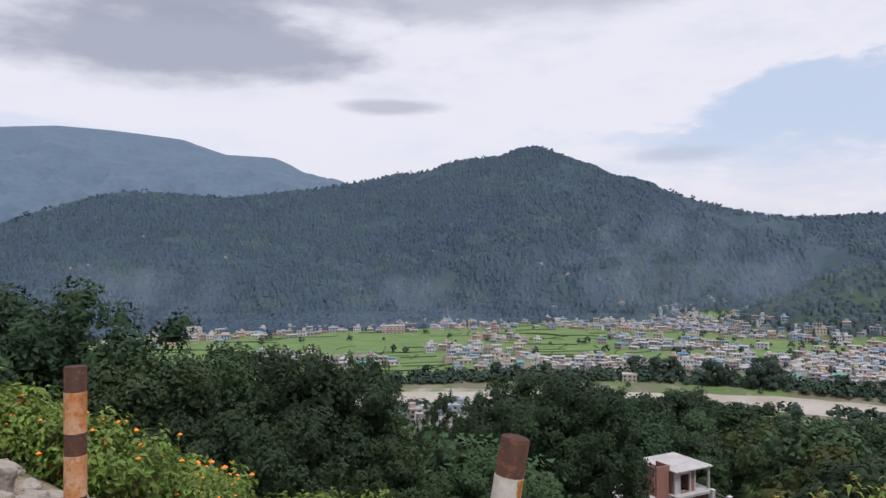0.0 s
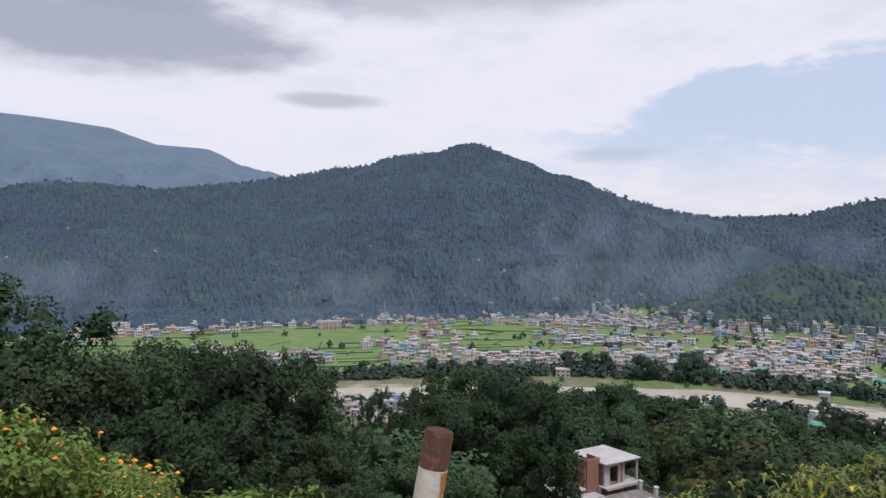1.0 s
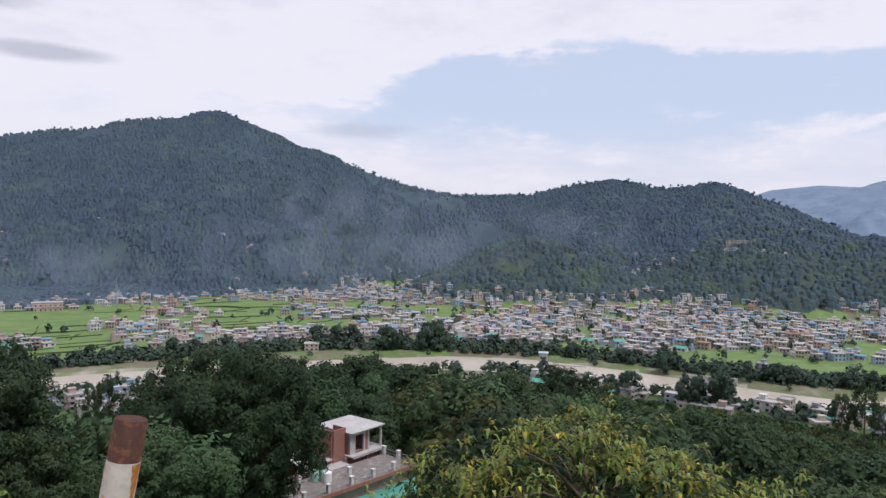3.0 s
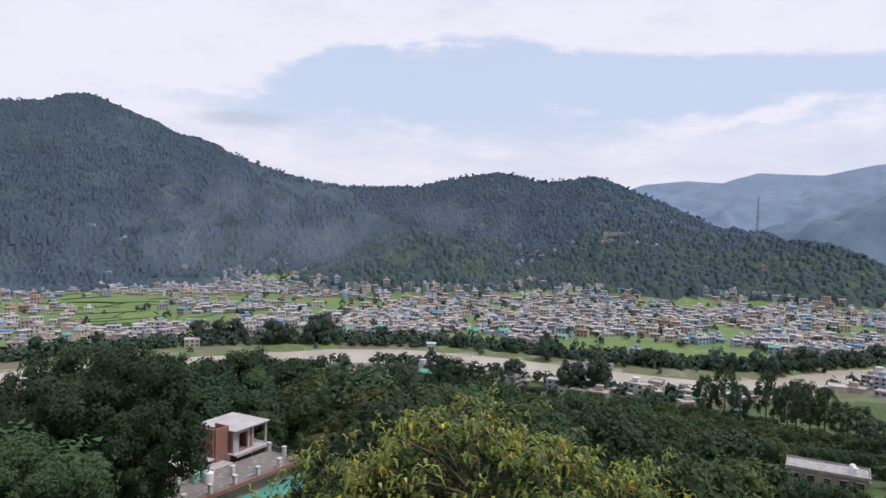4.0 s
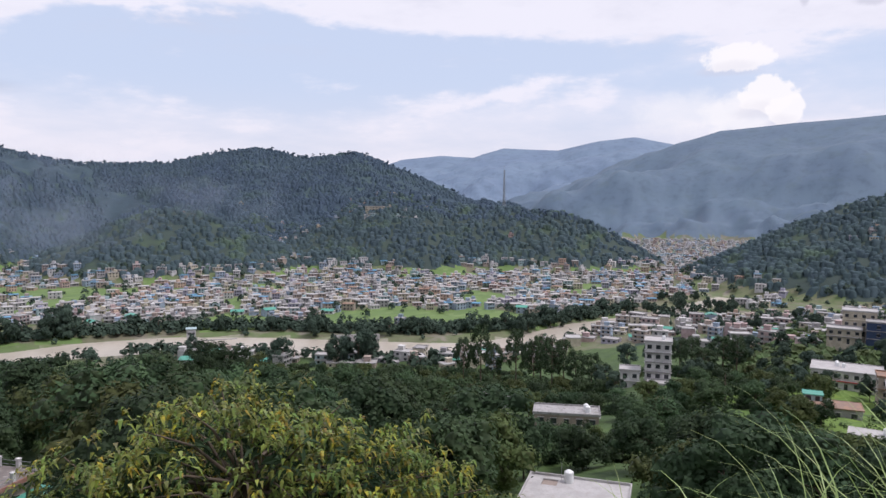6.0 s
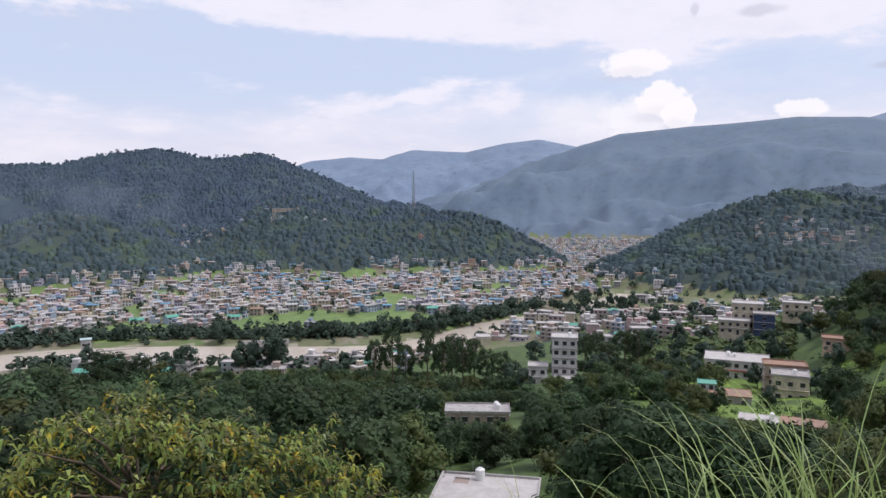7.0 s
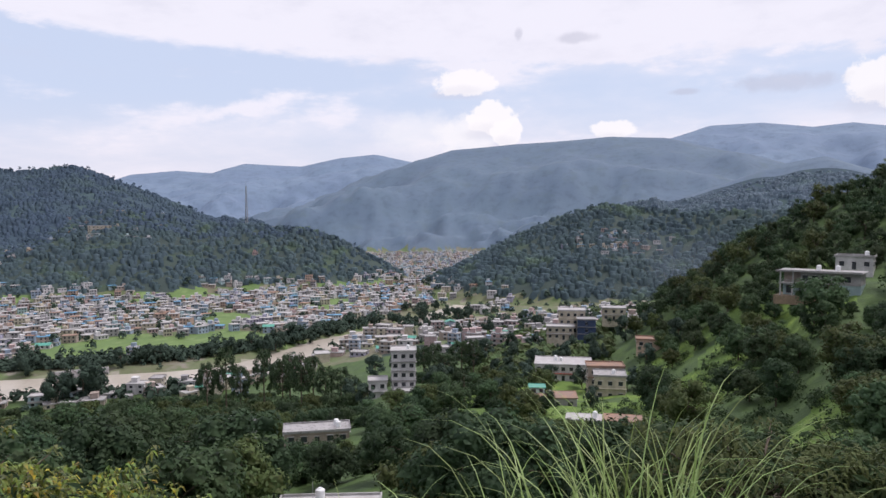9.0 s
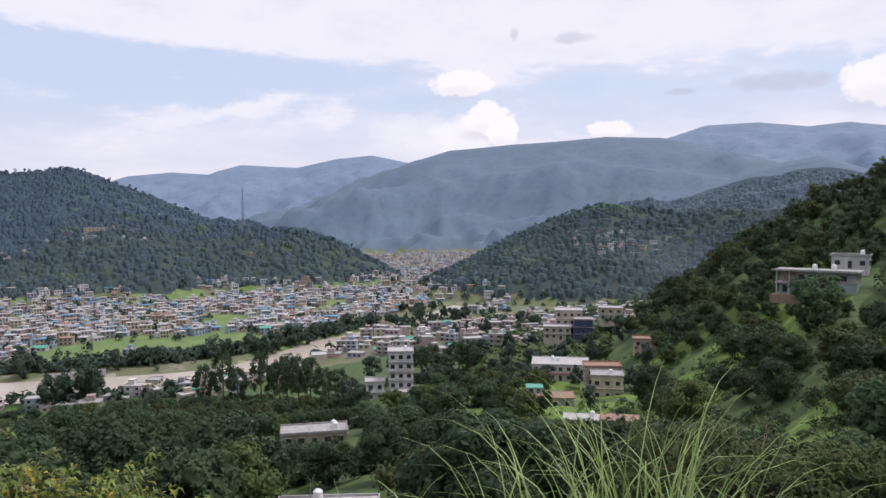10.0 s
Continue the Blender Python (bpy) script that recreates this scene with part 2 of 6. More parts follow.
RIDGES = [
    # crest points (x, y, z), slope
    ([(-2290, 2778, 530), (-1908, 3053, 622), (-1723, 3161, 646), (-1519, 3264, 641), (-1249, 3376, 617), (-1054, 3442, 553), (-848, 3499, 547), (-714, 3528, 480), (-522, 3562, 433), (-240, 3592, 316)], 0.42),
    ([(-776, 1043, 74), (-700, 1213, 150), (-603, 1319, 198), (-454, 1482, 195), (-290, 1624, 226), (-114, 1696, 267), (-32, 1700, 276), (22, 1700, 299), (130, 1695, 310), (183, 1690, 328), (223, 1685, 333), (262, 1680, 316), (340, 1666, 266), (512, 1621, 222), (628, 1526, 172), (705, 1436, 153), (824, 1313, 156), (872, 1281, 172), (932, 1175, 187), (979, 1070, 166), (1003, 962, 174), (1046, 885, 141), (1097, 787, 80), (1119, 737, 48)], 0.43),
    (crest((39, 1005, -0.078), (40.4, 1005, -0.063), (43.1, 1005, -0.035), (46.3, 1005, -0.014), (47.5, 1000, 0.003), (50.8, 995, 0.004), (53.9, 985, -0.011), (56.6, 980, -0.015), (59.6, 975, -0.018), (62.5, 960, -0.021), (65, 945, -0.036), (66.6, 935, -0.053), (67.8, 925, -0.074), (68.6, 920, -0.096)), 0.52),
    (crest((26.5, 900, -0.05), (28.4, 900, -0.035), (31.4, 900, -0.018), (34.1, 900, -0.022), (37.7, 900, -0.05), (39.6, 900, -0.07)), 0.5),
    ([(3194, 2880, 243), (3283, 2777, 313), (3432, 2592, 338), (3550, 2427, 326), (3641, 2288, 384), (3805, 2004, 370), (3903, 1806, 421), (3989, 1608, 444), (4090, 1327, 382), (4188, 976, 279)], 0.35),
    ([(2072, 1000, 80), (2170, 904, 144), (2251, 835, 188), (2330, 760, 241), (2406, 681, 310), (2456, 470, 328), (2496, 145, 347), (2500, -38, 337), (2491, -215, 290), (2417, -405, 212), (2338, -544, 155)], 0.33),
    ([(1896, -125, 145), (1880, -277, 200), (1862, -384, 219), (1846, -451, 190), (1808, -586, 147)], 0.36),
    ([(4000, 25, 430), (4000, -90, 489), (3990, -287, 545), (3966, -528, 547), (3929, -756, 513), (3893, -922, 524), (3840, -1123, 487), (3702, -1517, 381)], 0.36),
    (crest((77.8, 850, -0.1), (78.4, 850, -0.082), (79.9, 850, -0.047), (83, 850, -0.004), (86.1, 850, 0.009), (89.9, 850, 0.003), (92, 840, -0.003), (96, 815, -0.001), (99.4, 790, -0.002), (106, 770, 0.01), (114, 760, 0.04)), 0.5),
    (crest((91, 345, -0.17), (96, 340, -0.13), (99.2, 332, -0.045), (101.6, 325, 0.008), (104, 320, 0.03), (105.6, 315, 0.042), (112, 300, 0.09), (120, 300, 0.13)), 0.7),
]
RIVER = [(-1500, 700), (-600, 480), (-300, 432), (-27, 424), (90, 428), (200, 411), (238, 388), (272, 342), (300, 288), (324, 250), (352, 226), (397, 221), (448, 217), (483, 205), (530, 194), (600, 184), (668, 178)]
RIVER_HALF = [20, 20, 20, 20, 20, 20, 21, 22, 23, 22, 17, 12, 12, 11, 10, 8, 6]
# heights of the near slope at these distances, along these bearings
REACH = [0, 5, 8, 20, 75, 150, 230, 300, 380, 520, 700, 1100]
SLOPES = [
    (-60, [88.4, 89.0, 88.5, 87.0, 78, 60, 40, 25, 10, 0, 0, 0]),
    (-34, [88.4, 88.35, 88.0, 81.0, 66, 47, 29, 15, 4, 0, 0, 0]),
    (-20, [88.4, 88.1, 87.0, 78.5, 60, 40, 22, 10, 2, 0, 0, 0]),
    (0, [88.4, 87.2, 85.4, 77.5, 56, 36, 19, 7, 1.6, 0, 0, 0]),
    (8, [88.4, 87.0, 85.2, 78.0, 60, 46, 34, 19, 1.8, 0, 0, 0]),
    (22, [88.4, 86.8, 85.0, 78.5, 60, 48, 37, 20, 1.8, 0, 0, 0]),
    (45, [88.4, 86.6, 85.0, 78.5, 58, 42, 23, 8, 1.6, 0, 0, 0]),
    (60, [88.4, 86.6, 85.2, 79.0, 56, 42, 22, 9, 3, 1, 0, 0]),
    (72, [88.4, 86.6, 85.4, 79.5, 56, 44, 33, 22, 12, 4, 0, 0]),
    (92, [88.4, 86.9, 86.0, 80.5, 57, 43, 34, 33, 32, 16, 4, 0]),
    (97, [88.4, 87.0, 86.2, 80.7, 57.5, 47, 51, 54, 56, 40, 12, 0]),
    (104, [88.4, 87.2, 86.4, 81.0, 58, 58, 74.5, 72, 66, 50, 20, 0]),
    (125, [88.4, 88.6, 88.6, 89.0, 90, 95, 105, 115, 125, 120, 100, 60]),
    (200, [88.4, 89.5, 90.5, 96, 120, 150, 170, 190, 200, 200, 180, 100]),
    (300, [88.4, 89.0, 88.5, 87.0, 78, 60, 40, 25, 10, 0, 0, 0]),
]


def vnoise(x, y, seed=0):
    """Smooth value noise, about -1 to 1."""
    xi, yi = np.floor(x), np.floor(y)
    u, v = x - xi, y - yi
    u, v = u * u * (3 - 2 * u), v * v * (3 - 2 * v)

    def rnd(a, b):
        s = np.sin(a * 127.1 + b * 311.7 + seed * 74.7) * 43758.5453
        return (s - np.floor(s)) * 2 - 1

    return (rnd(xi, yi) * (1 - u) + rnd(xi + 1, yi) * u) * (1 - v) + (rnd(xi, yi + 1) * (1 - u) + rnd(xi + 1, yi + 1) * u) * v


def fbm(x, y, octaves=4, seed=0):
    out, k, a = 0, 1.0, 0.5
    for o in range(octaves):
        out = out + a * vnoise(x * k, y * k, seed + o)
        k, a = k * 2.03, a * 0.5
    return out


def line_distance(x, y, pts, values):
    """The distance from the nearest piece of a line, and the value there."""
    best, val = np.full(x.shape, 1e9), np.zeros(x.shape)
    for (p, q, a, b) in zip(pts[:-1], pts[1:], values[:-1], values[1:]):
        dx, dy = q[0] - p[0], q[1] - p[1]
        s = np.clip(((x - p[0]) * dx + (y - p[1]) * dy) / (dx * dx + dy * dy), 0, 1)
        d = np.hypot(x - p[0] - s * dx, y - p[1] - s * dy)
        near = d < best
        best = np.where(near, d, best)
        val = np.where(near, a + s * (b - a), val)
    return best, val


def river_distance(x, y):
    d, half = line_distance(x, y, RIVER, RIVER_HALF)
    return d - half


def height(x, y):
    x, y = np.asarray(x, float), np.asarray(y, float)
    r = np.hypot(x, y)
    az = np.degrees(np.arctan2(x, y))
    az = np.where(az < -60, az + 360, az)
    bearings = [s[0] for s in SLOPES]
    near = np.zeros(x.shape)
    table = np.array([s[1] for s in SLOPES], float)
    k = np.clip(np.searchsorted(bearings, az, side="right") - 1, 0, len(bearings) - 2)
    f = (az - np.take(bearings, k)) / (np.take(bearings, k + 1) - np.take(bearings, k))
    f = np.clip(f, 0, 1)
    f = f * f * (3 - 2 * f)
    lo = np.stack([np.interp(r, REACH, row) for row in table], -1)
    near = np.take_along_axis(lo, k[..., None], -1)[..., 0] * (1 - f) + np.take_along_axis(lo, (k + 1)[..., None], -1)[..., 0] * f
    near = near + np.where(r < 400, fbm(x / 18, y / 18, 3, 5) * np.clip(r - 10, 0, 60) / 60 * 3, 0)
    z = np.maximum(near, 2.0 + fbm(x / 120, y / 120, 3, 9) * 1.2)
    warp = fbm(x / 260, y / 260, 4, 2)
    small = fbm(x / 70, y / 70, 3, 3)
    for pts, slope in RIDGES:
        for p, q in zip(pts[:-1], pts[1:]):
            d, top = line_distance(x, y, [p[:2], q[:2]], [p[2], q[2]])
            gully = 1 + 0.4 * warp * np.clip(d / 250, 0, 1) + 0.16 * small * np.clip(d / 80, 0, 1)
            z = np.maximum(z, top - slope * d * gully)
    rd = river_distance(x, y)
    cut = np.clip(rd / 9, -0.6, 1)
    return np.where((rd < 9) & (r > 300), np.minimum(z, 2.0 * cut - 0.4), z)


AZS = np.concatenate([np.arange(-38, 113, 0.3), np.arange(115, 322, 6.0)])
RAD = np.concatenate([[0.01], np.geomspace(1.2, 60, 40), np.arange(64, 330, 5.0), np.arange(335, 1060, 9.0), np.arange(1065, 1760, 14.0), np.arange(1780, 4460, 40.0), [4600, 4800, 4950]])
GRID_A, GRID_R = np.meshgrid(np.radians(AZS), RAD, indexing="ij")
GRID_Z = height(GRID_R * np.sin(GRID_A), GRID_R * np.cos(GRID_A))


def ground_z(x, y):
    """The height of the ground sheet."""
    az, r = math.degrees(math.atan2(x, y)), math.hypot(x, y)
    if az < -38:
        az += 360
    i = min(max(int(np.searchsorted(AZS, az)) - 1, 0), len(AZS) - 2)
    j = min(max(int(np.searchsorted(RAD, r)) - 1, 0), len(RAD) - 2)
    u = min(max((az - AZS[i]) / (AZS[i + 1] - AZS[i]), 0), 1)
    v = min(max((r - RAD[j]) / (RAD[j + 1] - RAD[j]), 0), 1)
    g = GRID_Z
    return float((g[i, j] * (1 - v) + g[i, j + 1] * v) * (1 - u) + (g[i + 1, j] * (1 - v) + g[i + 1, j + 1] * v) * u)


def polar(az, d):
    return d * math.sin(radians(az)), d * math.cos(radians(az))


def link_mesh(name, verts, faces, materials, parent=None, label=""):
    me = bpy.data.meshes.new(name)
    me.from_pydata(verts, [], faces)
    for m in materials if isinstance(materials, (list, tuple)) else [materials]:
        me.materials.append(m)
    ob = new(name, me)
    if parent:
        ob.parent = parent
    if label:
        ob["label"] = label
    return ob


def big_mesh(name, co, tri, materials, mat_index=None, smooth=False):
    """A mesh from arrays of vertices and of triangles or quads."""
    me = bpy.data.meshes.new(name)
    n = tri.shape[1]
    me.vertices.add(len(co))
    me.vertices.foreach_set("co", np.ascontiguousarray(co, np.float32).ravel())
    me.loops.add(tri.size)
    me.loops.foreach_set("vertex_index", np.ascontiguousarray(tri, np.int32).ravel())
    me.polygons.add(len(tri))
    me.polygons.foreach_set("loop_start", np.arange(0, tri.size, n, dtype=np.int32))
    me.polygons.foreach_set("loop_total", np.full(len(tri), n, np.int32))
    for m in materials if isinstance(materials, (list, tuple)) else [materials]:
        me.materials.append(m)
    if mat_index is not None:
        me.polygons.foreach_set("material_index", np.ascontiguousarray(mat_index, np.int32))
    me.polygons.foreach_set("use_smooth", np.full(len(tri), smooth))
    me.update(calc_edges=True)
    return me


def in_fields(x, y):
    r, az = np.hypot(x, y), np.degrees(np.arctan2(x, y))
    far = np.interp(az, [-30, -24, -12, -4, 5, 12, 18, 24], [740, 770, 760, 765, 830, 870, 820, 640])
    near = np.interp(az, [-30, -20, -4, 5, 12, 18, 24], [520, 500, 488, 498, 505, 560, 600])
    return (az > -30) & (az < 23) & (r > near) & (r < far)


def build_ground():
    X, Y, Zz = GRID_R * np.sin(GRID_A), GRID_R * np.cos(GRID_A), GRID_Z
    co = np.stack([X, Y, Zz], -1).reshape(-1, 3)
    na, nr = X.shape
    i = np.arange(na)[:, None]
    j = np.arange(nr - 1)[None, :]
    i2 = (i + 1) % na
    quad = np.stack([i * nr + j, i2 * nr + j, i2 * nr + j + 1, i * nr + j + 1], -1).reshape(-1, 4)
    c = co[quad].mean(1)
    x, y, z = c.T
    r, az = np.hypot(x, y), np.degrees(np.arctan2(x, y))
    rd = river_distance(x, y)
    idx = np.zeros(len(c), int)
    flat = z < 9
    idx[flat & (r > 380) & ((az > 13) | (r < 600))] = 2
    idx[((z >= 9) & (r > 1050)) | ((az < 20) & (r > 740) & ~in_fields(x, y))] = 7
    idx[((r < 7.6 + 0.5 * np.sin(az)) & (az < -18 + 4 * np.sin(r * 1.7)) & (az > -120)) | (r < 2.6 + 0.4 * np.sin(az * 0.7))] = 8
    idx[flat & in_fields(x, y)] = 1
    idx[flat & (az > 18) & (az < 70) & (fbm(x / 60, y / 60, 3, 21) > 0.12) & (r > 480)] = 1
    idx[(rd < 3) & (r > 300)] = 3
    idx[(r < 400) & (rd > 3) & (idx != 8) & (z > -1)] = 5
    meadow = (az > 76 + 2 * np.sin(r / 17)) & (az < 104) & (r > 84) & (r < 260) & (fbm(x / 40, y / 40, 3, 31) > -0.24)
    idx[meadow] = 4
    # ground farther off takes the haze-tinted, bluer forest colours
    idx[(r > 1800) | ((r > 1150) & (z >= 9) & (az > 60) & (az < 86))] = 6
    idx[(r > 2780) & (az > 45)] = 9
    me = big_mesh("ground", co, quad, [FOREST, PADDY, TOWNSOIL, BANK, MEADOW, SLOPE, RIDGE_FAR_HAZED, MOUNTAIN_HAZED, DIRT, RIDGE_HAZE], idx, smooth=True)
    tagged(new("ground", me), "valley floor, terraced slopes and wooded mountain ridges", "ground", kind="structure")
    # the river's surface
    left, right = [], []
    pts = np.array(RIVER, float)
    tang = np.gradient(pts, axis=0)
    tang /= np.linalg.norm(tang, axis=1)[:, None]
    v = []
    for p, t, h in zip(pts, tang, RIVER_HALF):
        nrm = np.array([-t[1], t[0]])
        for s in (-1, 1):
            q = p + nrm * s * (h + 7)
            v.append((*q, 0.0))
    f = [(2 * k, 2 * k + 1, 2 * k + 3, 2 * k + 2) for k in range(len(pts) - 1)]
    tagged(link_mesh("river_water", v, f, WATER), "silty grey-brown river bending through the valley", "river", kind="structure")


build_ground()

# ---- plants ----
BARK = mat("bark", (0.13, 0.1, 0.075), (0.09, 0.07, 0.055), scale=3, fine=6, bump=0.03)
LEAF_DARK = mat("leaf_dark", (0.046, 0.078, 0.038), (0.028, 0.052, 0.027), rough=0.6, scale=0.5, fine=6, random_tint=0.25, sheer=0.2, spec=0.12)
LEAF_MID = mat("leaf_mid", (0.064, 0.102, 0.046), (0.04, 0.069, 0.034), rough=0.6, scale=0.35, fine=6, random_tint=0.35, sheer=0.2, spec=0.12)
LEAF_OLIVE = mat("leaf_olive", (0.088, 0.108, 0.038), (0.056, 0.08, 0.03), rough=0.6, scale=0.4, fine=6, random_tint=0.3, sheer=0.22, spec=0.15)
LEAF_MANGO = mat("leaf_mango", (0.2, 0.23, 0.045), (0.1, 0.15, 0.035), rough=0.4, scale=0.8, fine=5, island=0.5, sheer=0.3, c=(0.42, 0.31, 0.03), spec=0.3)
LEAF_SHRUB = mat("leaf_shrub", (0.19, 0.26, 0.05), (0.11, 0.18, 0.04), rough=0.55, scale=1.2, fine=5, island=0.35, sheer=0.28, spec=0.35)
NEEDLE = mat("pine_needles", (0.05, 0.085, 0.035), (0.035, 0.062, 0.03), rough=0.6, scale=0.6, fine=5, island=0.3, sheer=0.15)
BLADE = mat("grass_blade", (0.32, 0.43, 0.16), (0.23, 0.34, 0.1), rough=0.45, scale=1.2, fine=6, island=0.3, sheer=0.3, spec=0.4)
FLOWER = mat("orange_petals", (0.75, 0.2, 0.02), (0.8, 0.32, 0.03), rough=0.6, scale=20, fine=3)


def part(name, co, faces, material, parent, label="", smooth=False):
    """Links arrays as one mesh object under a thing or a part."""
    ob = new(name, big_mesh(name, np.asarray(co), np.asarray(faces), material, smooth=smooth))
    ob.parent = parent
    if label:
        ob["label"] = label
    return ob


def thing(name, label, category, group="", m=None):
    ob = tagged(new(name), label, category, group)
    ob.empty_display_size = 0.3
    if m is not None:
        ob.matrix_basis = m
    return ob


def unit(v):
    return v / np.maximum(np.linalg.norm(v, axis=-1, keepdims=True), 1e-9)


def leaf_cloud(rng, centres, radii, n, size, width=0.5, droop=0.0, shell=0.55, tri=False):
    """Leaves as folded diamonds round the clumps at centres."""
    centres, radii = np.asarray(centres, float), np.asarray(radii, float)
    w = radii ** 2
    k = rng.choice(len(centres), n, p=w / w.sum())
    d = unit(rng.normal(size=(n, 3)))
    d[:, 2] = np.where((d[:, 2] < -0.3) & (rng.rand(n) < 0.6), -d[:, 2], d[:, 2])
    p = centres[k] + d * (radii[k] * (shell + (1.06 - shell) * rng.rand(n) ** 0.6))[:, None]
    whole = unit(p - centres.mean(0))
    out = unit(1.0 * d + 0.5 * whole + 0.3 * rng.normal(size=(n, 3)) + np.array([0, 0, 0.2]))
    along = unit(np.cross(out, rng.normal(size=(n, 3))) + 0.35 * d - np.array([0, 0, droop]))
    side = unit(np.cross(out, along))
    L = (size * (0.65 + 0.7 * rng.rand(n)))[:, None]
    lift = unit(np.cross(along, side)) * 0.12 * L
    if tri:
        a, b, c = p - along * L * 0.45 + side * L * width * 0.5, p + along * L * 0.55, p - along * L * 0.35 - side * L * width * 0.5
        return np.stack([a, c, b], 1).reshape(-1, 3), np.arange(3 * n).reshape(n, 3)
    a = p - along * L * 0.5
    b = p + side * L * width * 0.5 + lift
    c = p + along * L * 0.5
    e = p - side * L * width * 0.5 + lift
    co = np.stack([a, b, c, e], 1).reshape(-1, 3)
    return co, np.arange(4 * n).reshape(n, 4)


def tube(p, q, r0, r1, sides=7):
    p, q = np.asarray(p, float), np.asarray(q, float)
    ax = unit(q - p)
    u = unit(np.cross(ax, [0.31, 0.77, 0.55]))
    v = np.cross(ax, u)
    a = np.linspace(0, 2 * np.pi, sides, endpoint=False)
    ring = np.cos(a)[:, None] * u + np.sin(a)[:, None] * v
    co = np.concatenate([p + ring * r0, q + ring * r1])
    i = np.arange(sides)
    j = (i + 1) % sides
    return co, np.stack([i, j, j + sides, i + sides], 1)


def join(pieces):
    co, fa, n = [], [], 0
    for c, f in pieces:
        co.append(c)
        fa.append(np.asarray(f) + n)
        n += len(c)
    return np.concatenate(co), np.concatenate(fa)


def crown_clumps(rng, h, base, rx, n, lumpy=0.3, tuft=0.24):
    """Clump centres that fill an uneven crown from height base to h."""
    mid, half = (h + base) / 2, (h - base) / 2
    d = unit(rng.normal(size=(n, 3)))
    rr = 0.4 + (0.66 - tuft) * rng.rand(n) ** 0.5
    lob = 1 + lumpy * np.sin(3 * np.arctan2(d[:, 1], d[:, 0]) + rng.rand() * 6) * np.cos(2.2 * d[:, 2] + rng.rand() * 6)
    c = d * (rr * lob)[:, None] * np.array([rx, rx, half])
    c[:, 2] += mid
    r = rx * tuft * (1 + 0.8 * rng.rand(n))
    return c, r


def make_tree(seed, h, base, rx, clumps, leaves, size, leaf_mat, name="broadleaf_tree", label="dense dark green broadleaf tree on the slope", width=0.5, droop=0.0, tuft=0.2, core=0.62):
    rng = np.random.RandomState(seed)
    root = thing(name, label, "tree")
    c, r = crown_clumps(rng, h, base, rx, clumps, 0.3, tuft)
    lean = rng.normal(size=2) * 0.25
    top = np.array([lean[0], lean[1], (h + base) / 2])
    tr = 0.018 * h + 0.05
    fork = top * 0.55
    pieces = [tube((0, 0, -0.6), fork, tr, tr * 0.75), tube(fork, top, tr * 0.75, tr * 0.35)]
    for k in rng.choice(clumps, min(7, clumps), replace=False):
        s = fork + (top - fork) * rng.rand()
        m = (s + c[k]) / 2 + np.array([0, 0, 0.08 * h])
        pieces += [tube(s, m, tr * 0.4, tr * 0.26, 5), tube(m, c[k], tr * 0.26, tr * 0.08, 5)]
    part("trunk", *join(pieces), BARK, root, smooth=True)
    crown = part("crown", *leaf_cloud(rng, c, r, leaves, size, width, droop, 0.72, True), leaf_mat, root)
    inner = foliage_domes(rng, c[:, 0], c[:, 1], c[:, 2], r * core, r * core, 6, 3, 0.25)
    part("inner_foliage", *inner, leaf_mat, crown, smooth=True)
    return root


def make_pine(seed, h, rx, leaves, tiered=False):
    rng = np.random.RandomState(seed)
    root = thing("deodar_tree" if tiered else "pine_tree", "conical dark conifer with layered boughs" if tiered else "tall pine with a bare trunk and rounded crown", "tree")
    pieces = [tube((0, 0, -0.5), (0.1, 0, h * 0.55), 0.02 * h, 0.014 * h), tube((0.1, 0, h * 0.55), (0, 0.1, h), 0.014 * h, 0.004 * h)]
    c, r = [], []
    if tiered:
        for lev in np.linspace(0.16, 0.98, 12):
            rad = rx * (1 - lev) + 0.25
            for a in rng.rand(7) * 6.28:
                tip = np.array([math.cos(a) * rad * 0.75, math.sin(a) * rad * 0.75, lev * h - rad * 0.12])
                pieces.append(tube((0, 0, lev * h + 0.2), tip, 0.05, 0.02, 4))
                c.append(tip)
                r.append(rad * 0.34)
    else:
        for lev in np.linspace(0.5, 0.97, 8):
            rad = rx * (0.5 + 0.9 * math.sin((lev - 0.42) / 0.58 * math.pi))
            for a in rng.rand(5) * 6.28:
                tip = np.array([math.cos(a) * rad * 0.8, math.sin(a) * rad * 0.8, lev * h + rng.rand() * 0.5])
                pieces.append(tube((0, 0, lev * h - 0.4), tip, 0.05, 0.02, 4))
                c.append(tip)
                r.append(rx * (0.24 + 0.16 * rng.rand()))
    part("trunk", *join(pieces), BARK, root, smooth=True)
    co, fa = leaf_cloud(rng, c, r, leaves, 0.6, 0.55, 0.0, 0.2)
    if tiered:
        co = co.copy()
    part("crown", co, fa, NEEDLE, root)
    return root


USED = set()


def place(proto, x, y, s=1.0, turn=0.0, sz=None, z=None, sink=0.2):
    z = ground_z(x, y) - sink if z is None else z
    m = Matrix.LocRotScale((x, y, z), Euler((0, 0, turn)), None)
    if proto not in USED:
        USED.add(proto)
        ob = proto
        ob.matrix_basis = m
    else:
        ob = copy_thing(proto, m)
    ob.scale = (s, s, sz or s)
    return ob


